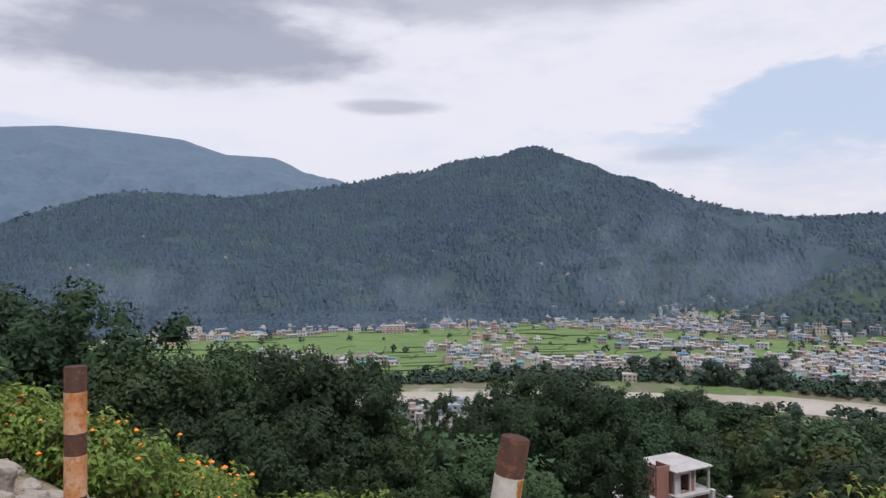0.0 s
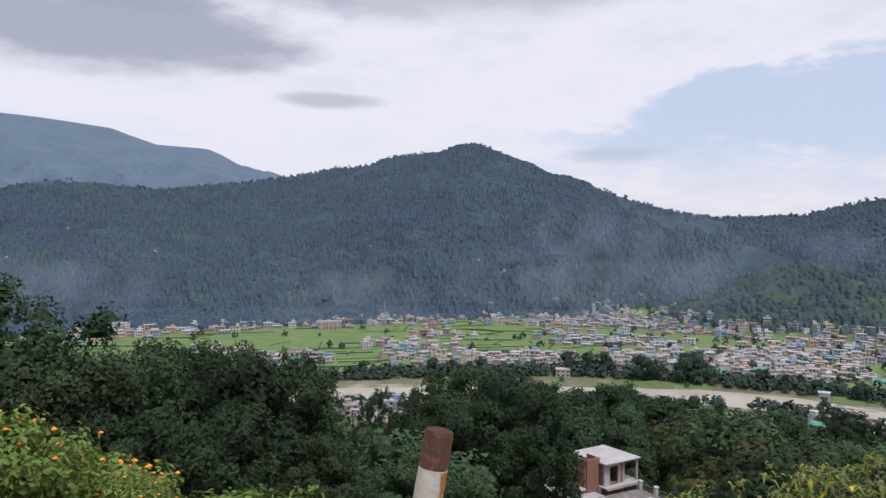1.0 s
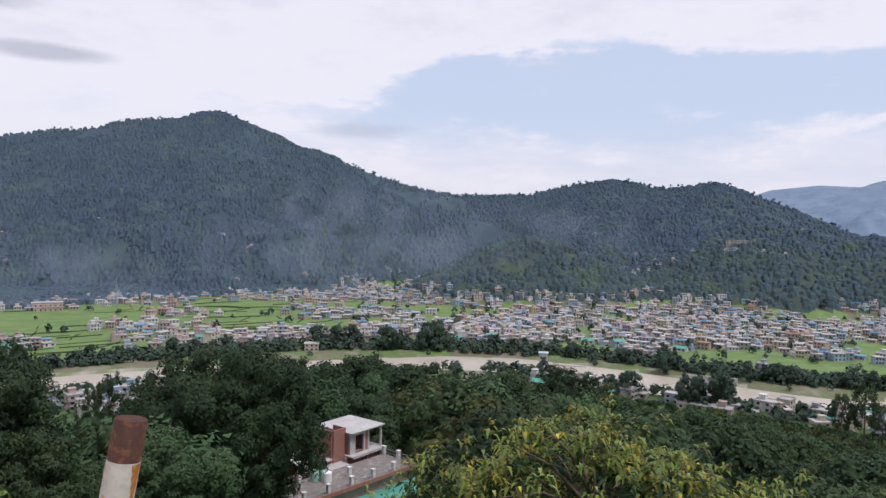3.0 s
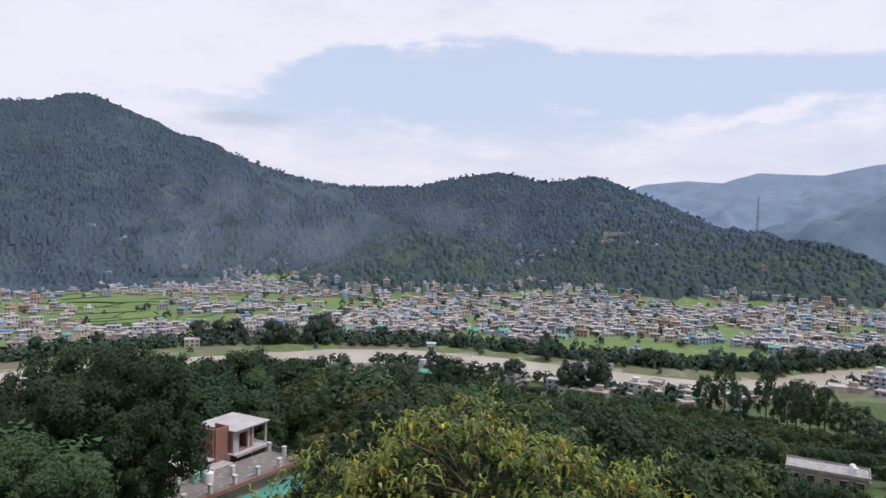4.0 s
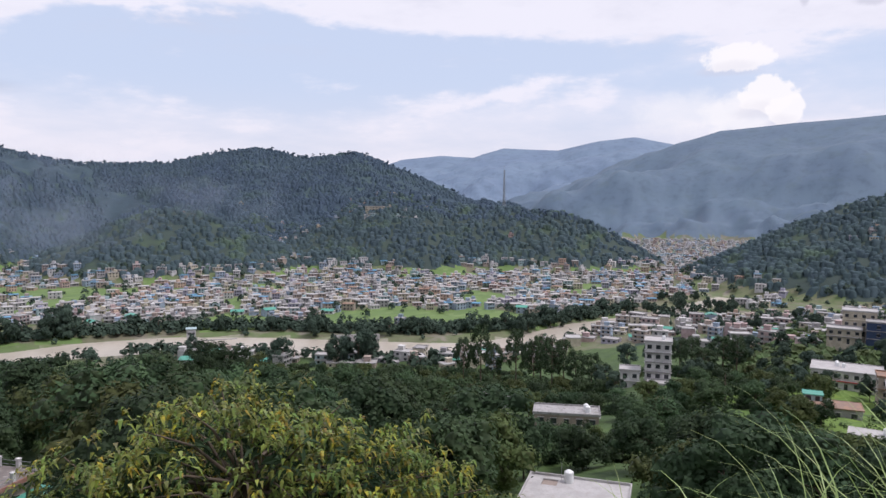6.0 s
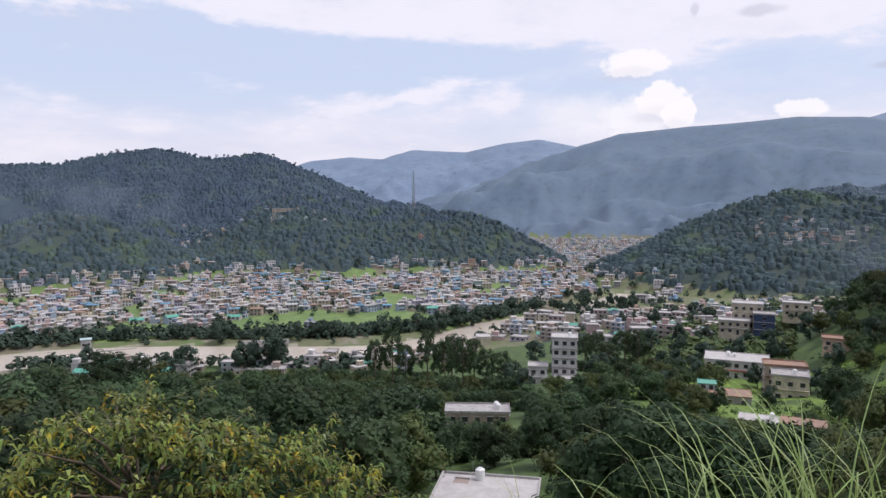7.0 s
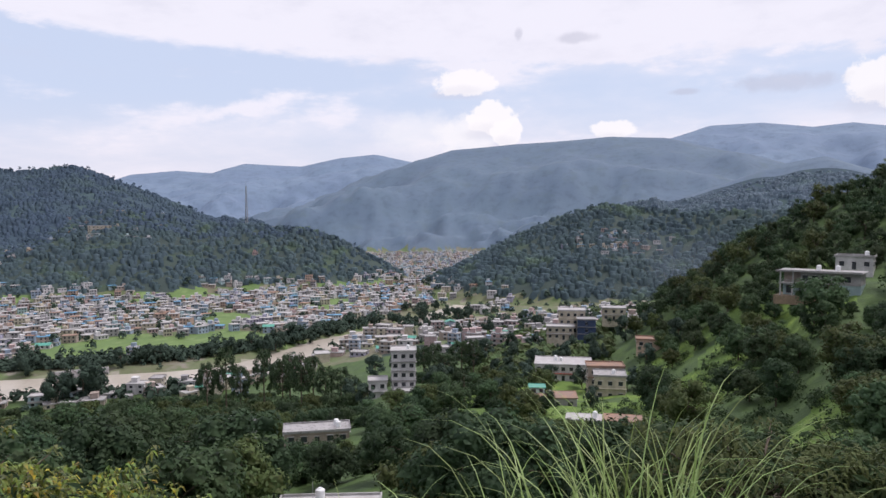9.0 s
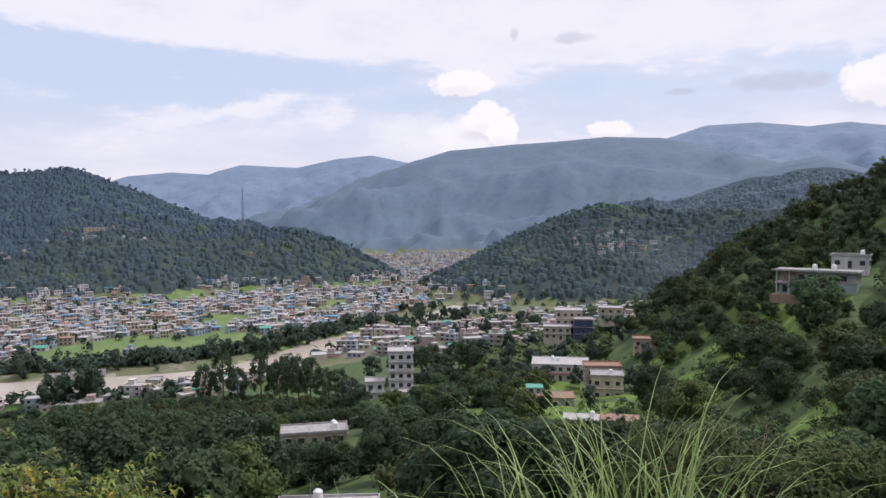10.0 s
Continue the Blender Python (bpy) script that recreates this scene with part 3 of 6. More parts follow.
# where the wood's top line stands (bearing, rise per metre)
TOPLINE = ([-40, -26, -17, -9, -5, -3.2, 1, 3.5, 7.5, 12, 19, 21, 23.5, 28, 33, 36, 38.3, 40, 47, 52.5, 54, 65, 70, 74, 78, 82, 90, 98, 110],
           [-0.05, -0.08, -0.1, -0.13, -0.15, -0.25, -0.25, -0.178, -0.174, -0.189, -0.184, -0.195, -0.205, -0.215, -0.208, -0.197, -0.214, -0.238, -0.237, -0.248, -0.27, -0.275, -0.272, -0.262, -0.25, -0.24, -0.2, -0.1, 0.05])


# plots that stay free of trees: bearing from, to, distance from, to
CLEAR = [(7, 29, 28, 69), (10, 23.5, 69, 86), (58, 71.5, 30, 92), (57, 68, 138, 163), (67, 73, 205, 234), (79, 86.5, 228, 262), (83, 89.5, 200, 228), (78.5, 85, 178, 202), (-2.8, 1.0, 60, 330), (98.5, 104.5, 194, 214), (73.5, 77, 172, 200), (82, 90.5, 315, 345), (82, 90, 148, 172), (102.5, 106, 160, 178)]
OPEN_GRASS = (79, 103.5, 100, 232)


def blocked(az, d):
    return any(a <= az <= b and lo <= d <= hi for a, b, lo, hi in CLEAR)


VIEW_CAPS = [(83, 103, 20, 152, -0.29), (9, 28, 30, 72, -0.41), (58.5, 71, 20, 82, -0.47), (58, 68, 20, 148, -0.32), (66, 73, 20, 205, -0.255), (44, 78, 20, 175, -0.262), (76, 90, 20, 172, -0.285), (80, 89, 20, 215, -0.27), (73, 77.5, 20, 180, -0.285), (98, 110, 20, 100, -0.28), (104, 110, 100, 150, -0.2), (104, 110, 150, 198, -0.118)]


def wood_on_the_slope():
    rng = np.random.RandomState(11)
    kinds = [make_tree(s, 10.5, 1.6, rx, 44, 3600, 0.42, m, label=lab, width=0.85) for s, rx, m, lab in (
        (1, 5.2, LEAF_MID, "rounded green broadleaf tree in the valley wood"), (2, 4.6, LEAF_DARK, "dark green broadleaf tree in the valley wood"),
        (3, 5.6, LEAF_MID, "spreading green broadleaf tree in the valley wood"), (4, 4.8, LEAF_OLIVE, "olive green broadleaf tree in the valley wood"), (5, 5.0, LEAF_DARK, "dense dark tree in the valley wood"))]
    for k in kinds:
        k["group"] = "trees of the near slope"
    spots, tries = [], 0
    grid = {}
    while tries < 26000:
        tries += 1
        az = rng.uniform(-37, 108)
        d = math.sqrt(rng.uniform(42 ** 2, 345 ** 2))
        if blocked(az, d):
            continue
        if OPEN_GRASS[0] < az < OPEN_GRASS[1] and OPEN_GRASS[2] < d < OPEN_GRASS[3] and rng.rand() < 0.86:
            continue
        x, y = polar(az, d)
        gap = 8.3 if d < 150 else 9.0
        key = (int(x // 10), int(y // 10))
        if any(math.hypot(x - u, y - v) < gap for i in (-1, 0, 1) for j in (-1, 0, 1) for u, v in grid.get((key[0] + i, key[1] + j), ())):
            continue
        if river_distance(np.array([x]), np.array([y]))[0] < 14:
            continue
        grid.setdefault(key, []).append((x, y))
        spots.append((d, az, x, y))
    spots.sort()
    zs = height(np.array([s[2] for s in spots]), np.array([s[3] for s in spots]))
    line = np.full(160, -9.0)
    hidden, count = [], 0
    for (d, az, x, y), g in zip(spots, zs):
        cap = float(np.interp(az, *TOPLINE))
        if d > 205 and az > 50:
            cap = float(np.interp(az, [50, 54, 58, 66, 70, 76, 82, 90], [-0.242, -0.245, -0.25, -0.25, -0.22, -0.21, -0.205, -0.19]))
        for a, b, lo, hi, c in VIEW_CAPS:
            if a <= az <= b and lo <= d <= hi:
                cap = min(cap, c)
        h = min(90 + d * cap - g, 7.0 + 7.0 * rng.rand() ** 1.2)
        if h < 1.2:
            continue
        top = (g + h - 90) / d
        i0 = int(az + 40)
        if top > line[i0] + 0.002 and count < 300:
            count += 1
            s = max(h / 10.5, 0.7) * rng.uniform(0.9, 1.15)
            place(kinds[rng.randint(5)], x, y, s, rng.rand() * 6.28, z=g + h - 10.5 * s if 10.5 * s > h else g - 0.2)
            for i in (i0,) if d > 150 else (i0 - 1, i0, i0 + 1):
                line[i] = max(line[i], top - 0.05 * (60 / max(d, 60)) - 0.012)
        else:
            hidden.append((x, y, g, h))
    cs, rs = [], []
    for x, y, g, h in hidden:
        if math.hypot(x, y) < 62:
            continue
        for _ in range(4):
            cs.append((x + rng.normal() * 2, y + rng.normal() * 2, g + h * rng.uniform(0.12, 0.45)))
            rs.append(h * 0.25)
    co, fa = leaf_cloud(rng, cs, rs, 56 * len(cs), 0.72, 0.85, 0, 0.6, True)
    tagged(new("woodland_undergrowth", big_mesh("woodland_undergrowth", co, fa, LEAF_MID)), "dense green crowns filling the valley wood", "woodland", kind="stuff")


def lower_wood():
    """The belt of trees between the gardens and the river."""
    rng = np.random.RandomState(29)
    kinds = [make_tree(s, 9.0, 0.8, rx, 32, 2300, 0.45, m, "garden_tree", lab, 0.85) for s, rx, m, lab in (
        (71, 4.4, LEAF_MID, "rounded green tree by the river gardens"), (72, 4.0, LEAF_DARK, "dark green tree by the river gardens"), (73, 4.6, LEAF_OLIVE, "olive green tree by the river gardens"))]
    for k in kinds:
        k["group"] = "trees by the river gardens"
    taken = []
    for _ in range(9000):
        az, d = rng.uniform(38, 82), math.sqrt(rng.uniform(160 ** 2, 345 ** 2))
        x, y = polar(az, d)
        if blocked(az, d) or len(taken) > 250 or any(math.hypot(x - u, y - v) < 8.2 for u, v in taken) or river_distance(np.array([x]), np.array([y]))[0] < 25:
            continue
        g = ground_z(x, y)
        cap = float(np.interp(az, [38, 46, 54, 58, 66, 70, 76, 82], [-0.236, -0.24, -0.246, -0.25, -0.25, -0.225, -0.215, -0.21]))
        if d < 200:
            cap -= 0.02
        elif d > 300 and az < 60:
            cap += 0.006
        h = min(90 + cap * d - g, rng.uniform(5.0, 10.0))
        if h < 2.2:
            continue
        taken.append((x, y))
        place(kinds[rng.randint(3)], x, y, max(h / 9.0, 0.55), rng.rand() * 6.28, sz=h / 9.0, z=g - 0.3)


def hillside_trees():
    """The wood on the hillside above the meadow and round its houses."""
    rng = np.random.RandomState(19)
    kinds = [make_tree(s, 9.5, 1.0, rx, 36, 2700, 0.42, m, "hillside_tree", lab, 0.85) for s, rx, m, lab in (
        (61, 4.6, LEAF_MID, "rounded green tree on the hillside"), (62, 4.2, LEAF_DARK, "dark green tree on the hillside"), (63, 4.9, LEAF_OLIVE, "spreading olive green tree on the hillside"), (64, 4.0, LEAF_MID, "small leafy tree on the hillside"))]
    for k in kinds:
        k["group"] = "trees of the hillside"
    taken = []
    for k in range(12000):
        az = rng.uniform(88, 109)
        d = math.sqrt(rng.uniform(196 ** 2, 420 ** 2)) if k % 3 else rng.uniform(125, 200)
        x, y = polar(az, d)
        g = ground_z(x, y)
        if blocked(az, d) or g < 40 or len(taken) > 290 or any(math.hypot(x - u, y - v) < 7.0 for u, v in taken):
            continue
        if (d < 236 and az < 97.5 - 2 * (d > 205)) or (d < 196 and az < 103.5 - (d > 180) * 4):
            continue
        # nothing taller than the sill of the houses behind
        cap = -0.108 if d < 196 else 0.2 if d > 232 or az > 106 or az < 97.5 else -0.112
        h = min(90 + cap * d - g, rng.uniform(6.0, 10.5))
        if h < 2.0:
            continue
        taken.append((x, y))
        place(kinds[rng.randint(4)], x, y, max(h / 9.5, 0.5), rng.rand() * 6.28, sz=h / 9.5, z=g - 0.3)


def near_trees():
    a = make_tree(21, 12, 2.0, 5.0, 190, 32000, 0.2, LEAF_DARK, name="slope_tree", label="large dense dark-leaved tree below the road", width=0.7, tuft=0.1, core=0.5)
    b = make_tree(22, 12, 1.8, 5.4, 200, 32000, 0.2, LEAF_DARK, name="slope_tree", label="broad dark green tree below the road", width=0.7, tuft=0.1, core=0.5)
    c = make_tree(23, 12, 2.2, 4.2, 150, 22000, 0.2, LEAF_MID, name="slope_tree", label="green leafy tree below the road", width=0.7, tuft=0.11, core=0.5)
    # bearing, distance, rise of the top, spread
    for proto, az, d, rise, s in ((b, -29.5, 27, -0.055, 1.0), (a, -35, 30, -0.05, 1.0), (c, -23.5, 24, -0.14, 0.8), (c, -20.0, 30, -0.135, 0.8), (a, -14.2, 33, -0.132, 0.98), (b, -10.0, 35, -0.15, 0.8), (c, -6.6, 38, -0.155, 0.55), (b, -18.5, 22, -0.22, 0.7),
                                  (c, -4.2, 30, -0.27, 0.6), (a, 8.2, 60, -0.172, 1.25), (b, 4.6, 62, -0.2, 1.0), (a, 11.2, 56, -0.185, 1.0), (c, 2.6, 40, -0.28, 0.9), (c, 5.5, 38, -0.31, 0.8), (c, 0.2, 92, -0.205, 0.52), (c, -1.4, 88, -0.214, 0.36),
                                  (b, 35.2, 150, -0.198, 1.35), (a, 26.5, 56, -0.33, 0.9), (b, 30, 44, -0.36, 0.8)):
        x, y = polar(az, d)
        g, top = ground_z(x, y), 90 + d * rise
        tall = max(12.0 * s, top - g)
        place(proto, x, y, s, az * 1.7, sz=tall / 12.0, z=top - tall)


def lance_tree(name, label, seed, az, dist, top_z, radii, n, length, leaf, inner_shade_leaf):
    """A tree with long hanging leaves in rosettes at the twig ends."""
    rng = np.random.RandomState(seed)
    root = thing(name, label, "tree")
    cx, cy = polar(az, dist)
    g = ground_z(cx, cy)
    root.matrix_basis = pose(cx, cy, g)
    top = top_z - g
    d = unit(rng.normal(size=(n, 3)))
    d[:, 2] = np.abs(d[:, 2]) * 1.0 - 0.1
    bump = 1 + 0.2 * np.sin(d[:, 0] * 4 + seed) * np.sin(d[:, 1] * 5 + 2) + 0.1 * rng.normal(size=n)
    tips = d * (bump * (0.8 + 0.2 * rng.rand(n)))[:, None] * np.array(radii)
    tips[:, 2] += top - radii[2] * 0.98
    pieces = [tube((0, 0, -0.5), (0.2, 0.1, top * 0.35), 0.26, 0.2), tube((0.2, 0.1, top * 0.35), (0, 0, top - radii[2] * 0.5), 0.2, 0.08)]
    for k in range(0, n, 7):
        s = np.array([0.1, 0.1, max(top - radii[2], 0.3) + radii[2] * 0.4 * rng.rand()])
        m = s * 0.45 + tips[k] * 0.55 + np.array([0, 0, 0.3])
        pieces += [tube(s, m, 0.06, 0.035, 5), tube(m, tips[k], 0.035, 0.012, 5)]
    part("trunk", *join(pieces), BARK, root, smooth=True)
    co, fa, off = [], [], 0
    for t, dd in zip(tips, d):
        k = rng.randint(11, 17)
        a = rng.rand(k) * 6.28
        out = unit(np.stack([np.cos(a), np.sin(a), rng.uniform(-0.7, 0.6, k)], 1) + 0.45 * dd)
        L = rng.uniform(0.65, 1.15, k)[:, None] * length
        side = unit(np.cross(out, [0, 0, 1.0])) * L * 0.14
        p0 = t + rng.normal(size=(k, 3)) * 0.08
        p1 = p0 + out * L * 0.5
        p2 = p0 + out * L * 0.85 + np.array([0, 0, -0.55]) * L
        co.append(np.stack([p0, p1 + side, p2, p1 - side], 1).reshape(-1, 3))
        fa.append(np.arange(4 * k).reshape(k, 4) + off)
        off += 4 * k
    part("crown", np.concatenate(co), np.concatenate(fa), leaf, root)
    # leaves inside get a darker green that stands for shade in the crown
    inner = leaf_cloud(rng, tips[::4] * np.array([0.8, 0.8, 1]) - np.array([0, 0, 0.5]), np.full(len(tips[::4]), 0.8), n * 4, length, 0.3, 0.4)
    part("inner_foliage", *inner, inner_shade_leaf, root)


def lance_trees():
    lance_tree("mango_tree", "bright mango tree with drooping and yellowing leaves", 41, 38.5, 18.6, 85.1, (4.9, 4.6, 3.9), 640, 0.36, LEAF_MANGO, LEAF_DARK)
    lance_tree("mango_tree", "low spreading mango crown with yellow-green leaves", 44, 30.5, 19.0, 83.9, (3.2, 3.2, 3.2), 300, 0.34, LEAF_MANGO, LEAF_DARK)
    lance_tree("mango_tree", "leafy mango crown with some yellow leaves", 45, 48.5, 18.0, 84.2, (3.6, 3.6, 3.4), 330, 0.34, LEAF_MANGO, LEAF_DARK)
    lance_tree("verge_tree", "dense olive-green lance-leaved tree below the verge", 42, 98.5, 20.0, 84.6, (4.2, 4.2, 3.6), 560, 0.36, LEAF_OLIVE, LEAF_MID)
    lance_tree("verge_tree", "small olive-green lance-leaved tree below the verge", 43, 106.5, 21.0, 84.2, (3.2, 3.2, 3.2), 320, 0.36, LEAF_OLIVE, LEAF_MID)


def grass_tuft(name, x, y, n, length, spread, lean, seed, label):
    rng = np.random.RandomState(seed)
    root = thing(name, label, "grass", "tall grass on the verge", pose(x, y, ground_z(x, y) - 0.05))
    co, fa, off = [], [], 0
    for _ in range(int(n * 0.85)):
        a = rng.rand() * 6.28
        b = np.array([math.cos(a), math.sin(a), 0]) * spread * math.sqrt(rng.rand())
        dirn = unit(np.array([rng.normal() * 0.6 + lean[0], rng.normal() * 0.6 + lean[1], 0.0]))
        L = length * rng.uniform(0.45, 0.98)
        bend = rng.uniform(0.9, 2.9)
        s = np.linspace(0, 1, 9)
        ang = 0.08 + bend * s ** 2.2
        step = L / 8
        pts = np.zeros((9, 3))
        pts[0] = b
        for i in range(8):
            pts[i + 1] = pts[i] + step * (dirn * math.sin(ang[i]) + np.array([0, 0, math.cos(ang[i])]))
        w = 0.0125 * (1 - s ** 2.2) + 0.001
        side = unit(np.cross(dirn, [0, 0, 1.0])) * 0.8 + dirn * 0.25 * rng.normal()
        left, right = pts + side * w[:, None], pts - side * w[:, None]
        co.append(np.concatenate([left, right]))
        i = np.arange(8)
        fa.append(np.stack([i, i + 1, i + 10, i + 9], 1) + off)
        off += 18
    part("foliage", np.concatenate(co), np.concatenate(fa), BLADE, root)
    return root


def shrub(seed, r, h, leaves, size, material, name, label, flowers=0, width=0.5):
    rng = np.random.RandomState(seed)
    root = thing(name, label, "shrub")
    n = 22
    c = unit(rng.normal(size=(n, 3))) * rng.uniform(0.3, 0.85, (n, 1)) * np.array([r, r, h * 0.5]) + np.array([0, 0, h * 0.45])
    pieces = [tube((0, 0, -0.2), p, 0.025, 0.008, 5) for p in c]
    part("stems", *join(pieces), BARK, root)
    part("foliage", *leaf_cloud(rng, c, np.full(n, 0.3 * r + 0.05), leaves, size, width, 0.2, 0.25), material, root)
    for _ in range(flowers):
        k = c[rng.randint(n)]
        d = unit(np.array([rng.normal(), rng.normal(), abs(rng.normal()) + 0.2]))
        p = k + d * (0.3 * r + 0.08)
        a = np.linspace(0, 2 * np.pi, 7, endpoint=False)
        ring = np.stack([np.cos(a) * 0.035, np.sin(a) * 0.035, np.full(7, 0.006)], 1)
        low = ring * np.array([0.5, 0.5, 1]) - np.array([0, 0, 0.02])
        tip = np.array([[0, 0, 0.03]])
        co = np.concatenate([ring, low, tip, tip - [0, 0, 0.052]]) + p
        i = np.arange(7)
        j = (i + 1) % 7
        f = np.concatenate([np.stack([i, j, np.full(7, 14)], 1), np.stack([i + 7, i, j], 1), np.stack([i + 7, j, j + 7], 1), np.stack([j + 7, np.full(7, 15), i + 7], 1)])
        part("flower", co, f, FLOWER, root)
    return root


def foliage_quads(rng, x, y, z, r, hgt, n, size, slope=0.0):
    """n tilted leaf masses for each far tree."""
    m = len(x)
    base = np.stack([x, y, z], 1).repeat(n, 0)
    rr = np.repeat(r, n)
    d = unit(rng.normal(size=(m * n, 3)))
    d[:, 2] = np.abs(d[:, 2])
    p = base + d * rr[:, None] * np.stack([np.ones(m * n), np.ones(m * n), np.repeat(hgt / r, n)], 1) * rng.uniform(0.55, 1.0, (m * n, 1))
    out = d + 0.28 * rng.normal(size=p.shape) + np.array([0, 0, 0.1])
    if slope:
        z0 = height(x, y)
        lie = unit(np.stack([z0 - height(x + 12, y), z0 - height(x, y + 12), np.full(m, 12.0)], 1)).repeat(n, 0)
        out = slope * lie + (1 - slope) * out
    out = unit(out)
    u = unit(np.cross(out, rng.normal(size=p.shape)))
    v = np.cross(out, u)
    L = (np.repeat(size, n) * rng.uniform(0.7, 1.3, m * n))[:, None]
    co = np.stack([p - u * L, p + v * L * 0.8, p + u * L, p - v * L * 0.8], 1).reshape(-1, 3)
    return co, np.arange(4 * m * n).reshape(-1, 4)


def foliage_domes(rng, x, y, z, r, hgt, sides=5, rings=2, rough=0.28, reach=1.75, skirt=0.0):
    """A lumpy closed crown for each far tree."""
    m = len(x)
    a = np.linspace(0, 2 * np.pi, sides, endpoint=False)[None, None, :] + rng.rand(m, 1, 1) * 6.28 + np.arange(rings)[None, :, None] * 0.6
    phi = (np.arange(1, rings + 1) / rings * reach)[None, :, None]
    k = 1 + rough * rng.normal(size=(m, rings, sides))
    R = r[:, None, None]
    px = x[:, None, None] + np.cos(a) * np.sin(phi) * R * k
    py = y[:, None, None] + np.sin(a) * np.sin(phi) * R * k
    pz = z[:, None, None] + np.cos(phi) * hgt[:, None, None] * (1 + 0.5 * (k - 1))
    pz[:, -1] -= skirt * R[:, 0]
    pts = np.stack([px, py, pz], -1).reshape(m, rings * sides, 3)
    top = np.stack([x + rng.normal(size=m) * r * 0.15, y + rng.normal(size=m) * r * 0.15, z + hgt * 1.03], 1)[:, None]
    co = np.concatenate([top, pts], 1)
    i = np.arange(sides)
    j = (i + 1) % sides
    tri = [np.stack([np.zeros(sides, int), i + 1, j + 1], 1)]
    for q in range(rings - 1):
        o, w = 1 + q * sides, 1 + (q + 1) * sides
        tri += [np.stack([i + o, i + w, j + w], 1), np.stack([i + o, j + w, j + o], 1)]
    tri = np.concatenate(tri)
    n = 1 + rings * sides
    return co.reshape(-1, 3), (tri[None] + (np.arange(m) * n)[:, None, None]).reshape(-1, 3)


def far_woods():
    rng = np.random.RandomState(5)

    def sample(n, az0, az1, d0, d1, power):
        az = rng.uniform(az0, az1, n)
        d = (rng.uniform(d0 ** power, d1 ** power, n)) ** (1 / power)
        x, y = d * np.sin(np.radians(az)), d * np.cos(np.radians(az))
        return x, y, height(x, y), d

    def keep(x, y, z, d, sel):
        return x[sel], y[sel], z[sel], d[sel]

    # the main mountain and its neighbour
    x, y, z, d = sample(76000, -35, 66, 760, 1760, 1.1)
    dens = fbm(x / 110, y / 110, 4, 51)
    x, y, z, d = keep(x, y, z, d, ((z > 9) | (np.degrees(np.arctan2(x, y)) < 14)) & ~in_fields(x, y) & (dens + 0.32 * rng.rand(len(x)) > -0.2) & (d > 950 - 190 * (np.degrees(np.arctan2(x, y)) < 17)))
    n = len(x)
    r = rng.uniform(2.6, 4.6, n)
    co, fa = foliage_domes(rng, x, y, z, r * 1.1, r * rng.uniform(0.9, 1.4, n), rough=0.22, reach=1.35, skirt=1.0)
    tagged(new("mountain_forest", big_mesh("mountain_forest", co, fa, PINE_FAR_HAZED, smooth=True)), "dark pine and oak forest covering the mountain, tinted blue by haze", "forest", kind="stuff")
    # the ridges at the valley's head
    x, y, z, d = sample(11000, 84, 110, 1040, 1800, 1.1)
    x, y, z, d = keep(x, y, z, d, z > 6)
    n = len(x)
    r = rng.uniform(4, 7, n)
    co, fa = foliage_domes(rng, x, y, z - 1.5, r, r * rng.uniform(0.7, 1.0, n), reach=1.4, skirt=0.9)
    tagged(new("valley_head_forest", big_mesh("valley_head_forest", co, fa, HEAD_WOOD_HAZED, smooth=True)), "forest round the head of the valley, tinted blue by haze", "forest", kind="stuff")
    # knolls by the town
    x, y, z, d = sample(22000, 15, 108, 640, 1090, 1.2)
    dens = fbm(x / 60, y / 60, 4, 61)
    x, y, z, d = keep(x, y, z, d, (z > 10) & (dens + 0.35 * rng.rand(len(x)) > -0.3))
    n = len(x)
    r = rng.uniform(2.4, 4.6, n)
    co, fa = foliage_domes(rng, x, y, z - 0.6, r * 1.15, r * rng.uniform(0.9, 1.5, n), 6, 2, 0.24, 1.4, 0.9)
    tagged(new("knoll_woods", big_mesh("knoll_woods", co, fa, HILL_WOOD_HAZED, smooth=True)), "mixed woods on the knolls by the town, tinted blue by haze", "forest", kind="stuff")
    # wooded spur towards the valley's head
    x, y, z, d = sample(9000, 76, 108, 235, 640, 1.3)
    dens = fbm(x / 45, y / 45, 4, 71)
    azd = np.degrees(np.arctan2(x, y))
    x, y, z, d = keep(x, y, z, d, (z > 9) & (dens + 0.3 * rng.rand(len(x)) > -0.14) & ~((azd < 92.5) & (d < 262)) & ~((azd > 87) & (d < 400)))
    n = len(x)
    r = rng.uniform(2.0, 3.8, n)
    hh = r * rng.uniform(1.1, 1.9, n)
    core = foliage_domes(rng, x, y, z - 0.2, r * 0.85, hh * 0.85, 6, 3)
    edge = foliage_quads(rng, x, y, z - 0.2, r, hh, 12, r * 0.22)
    co, fa = join([core, (edge[0], np.concatenate([edge[1][:, :3], edge[1][:, [0, 2, 3]]]))])
    tagged(new("spur_woods", big_mesh("spur_woods", co, fa, SPUR_WOOD)), "leafy green woods on the spur above the town", "forest", kind="stuff")
    # low scrub in the meadow
    x, y, z, d = sample(900, 79, 104, 92, 240, 2.0)
    x, y, z, d = keep(x, y, z, d, (fbm(x / 22, y / 22, 3, 83) + 0.25 * rng.rand(len(x)) > 0.0) & ~np.array([blocked(math.degrees(math.atan2(u, v)), q) for u, v, q in zip(x, y, d)], bool))
    r = rng.uniform(0.6, 1.9, len(x))
    co, fa = foliage_quads(rng, x, y, z + r * 0.2, r, r * rng.uniform(0.8, 1.5, len(x)), 60, r * 0.16)
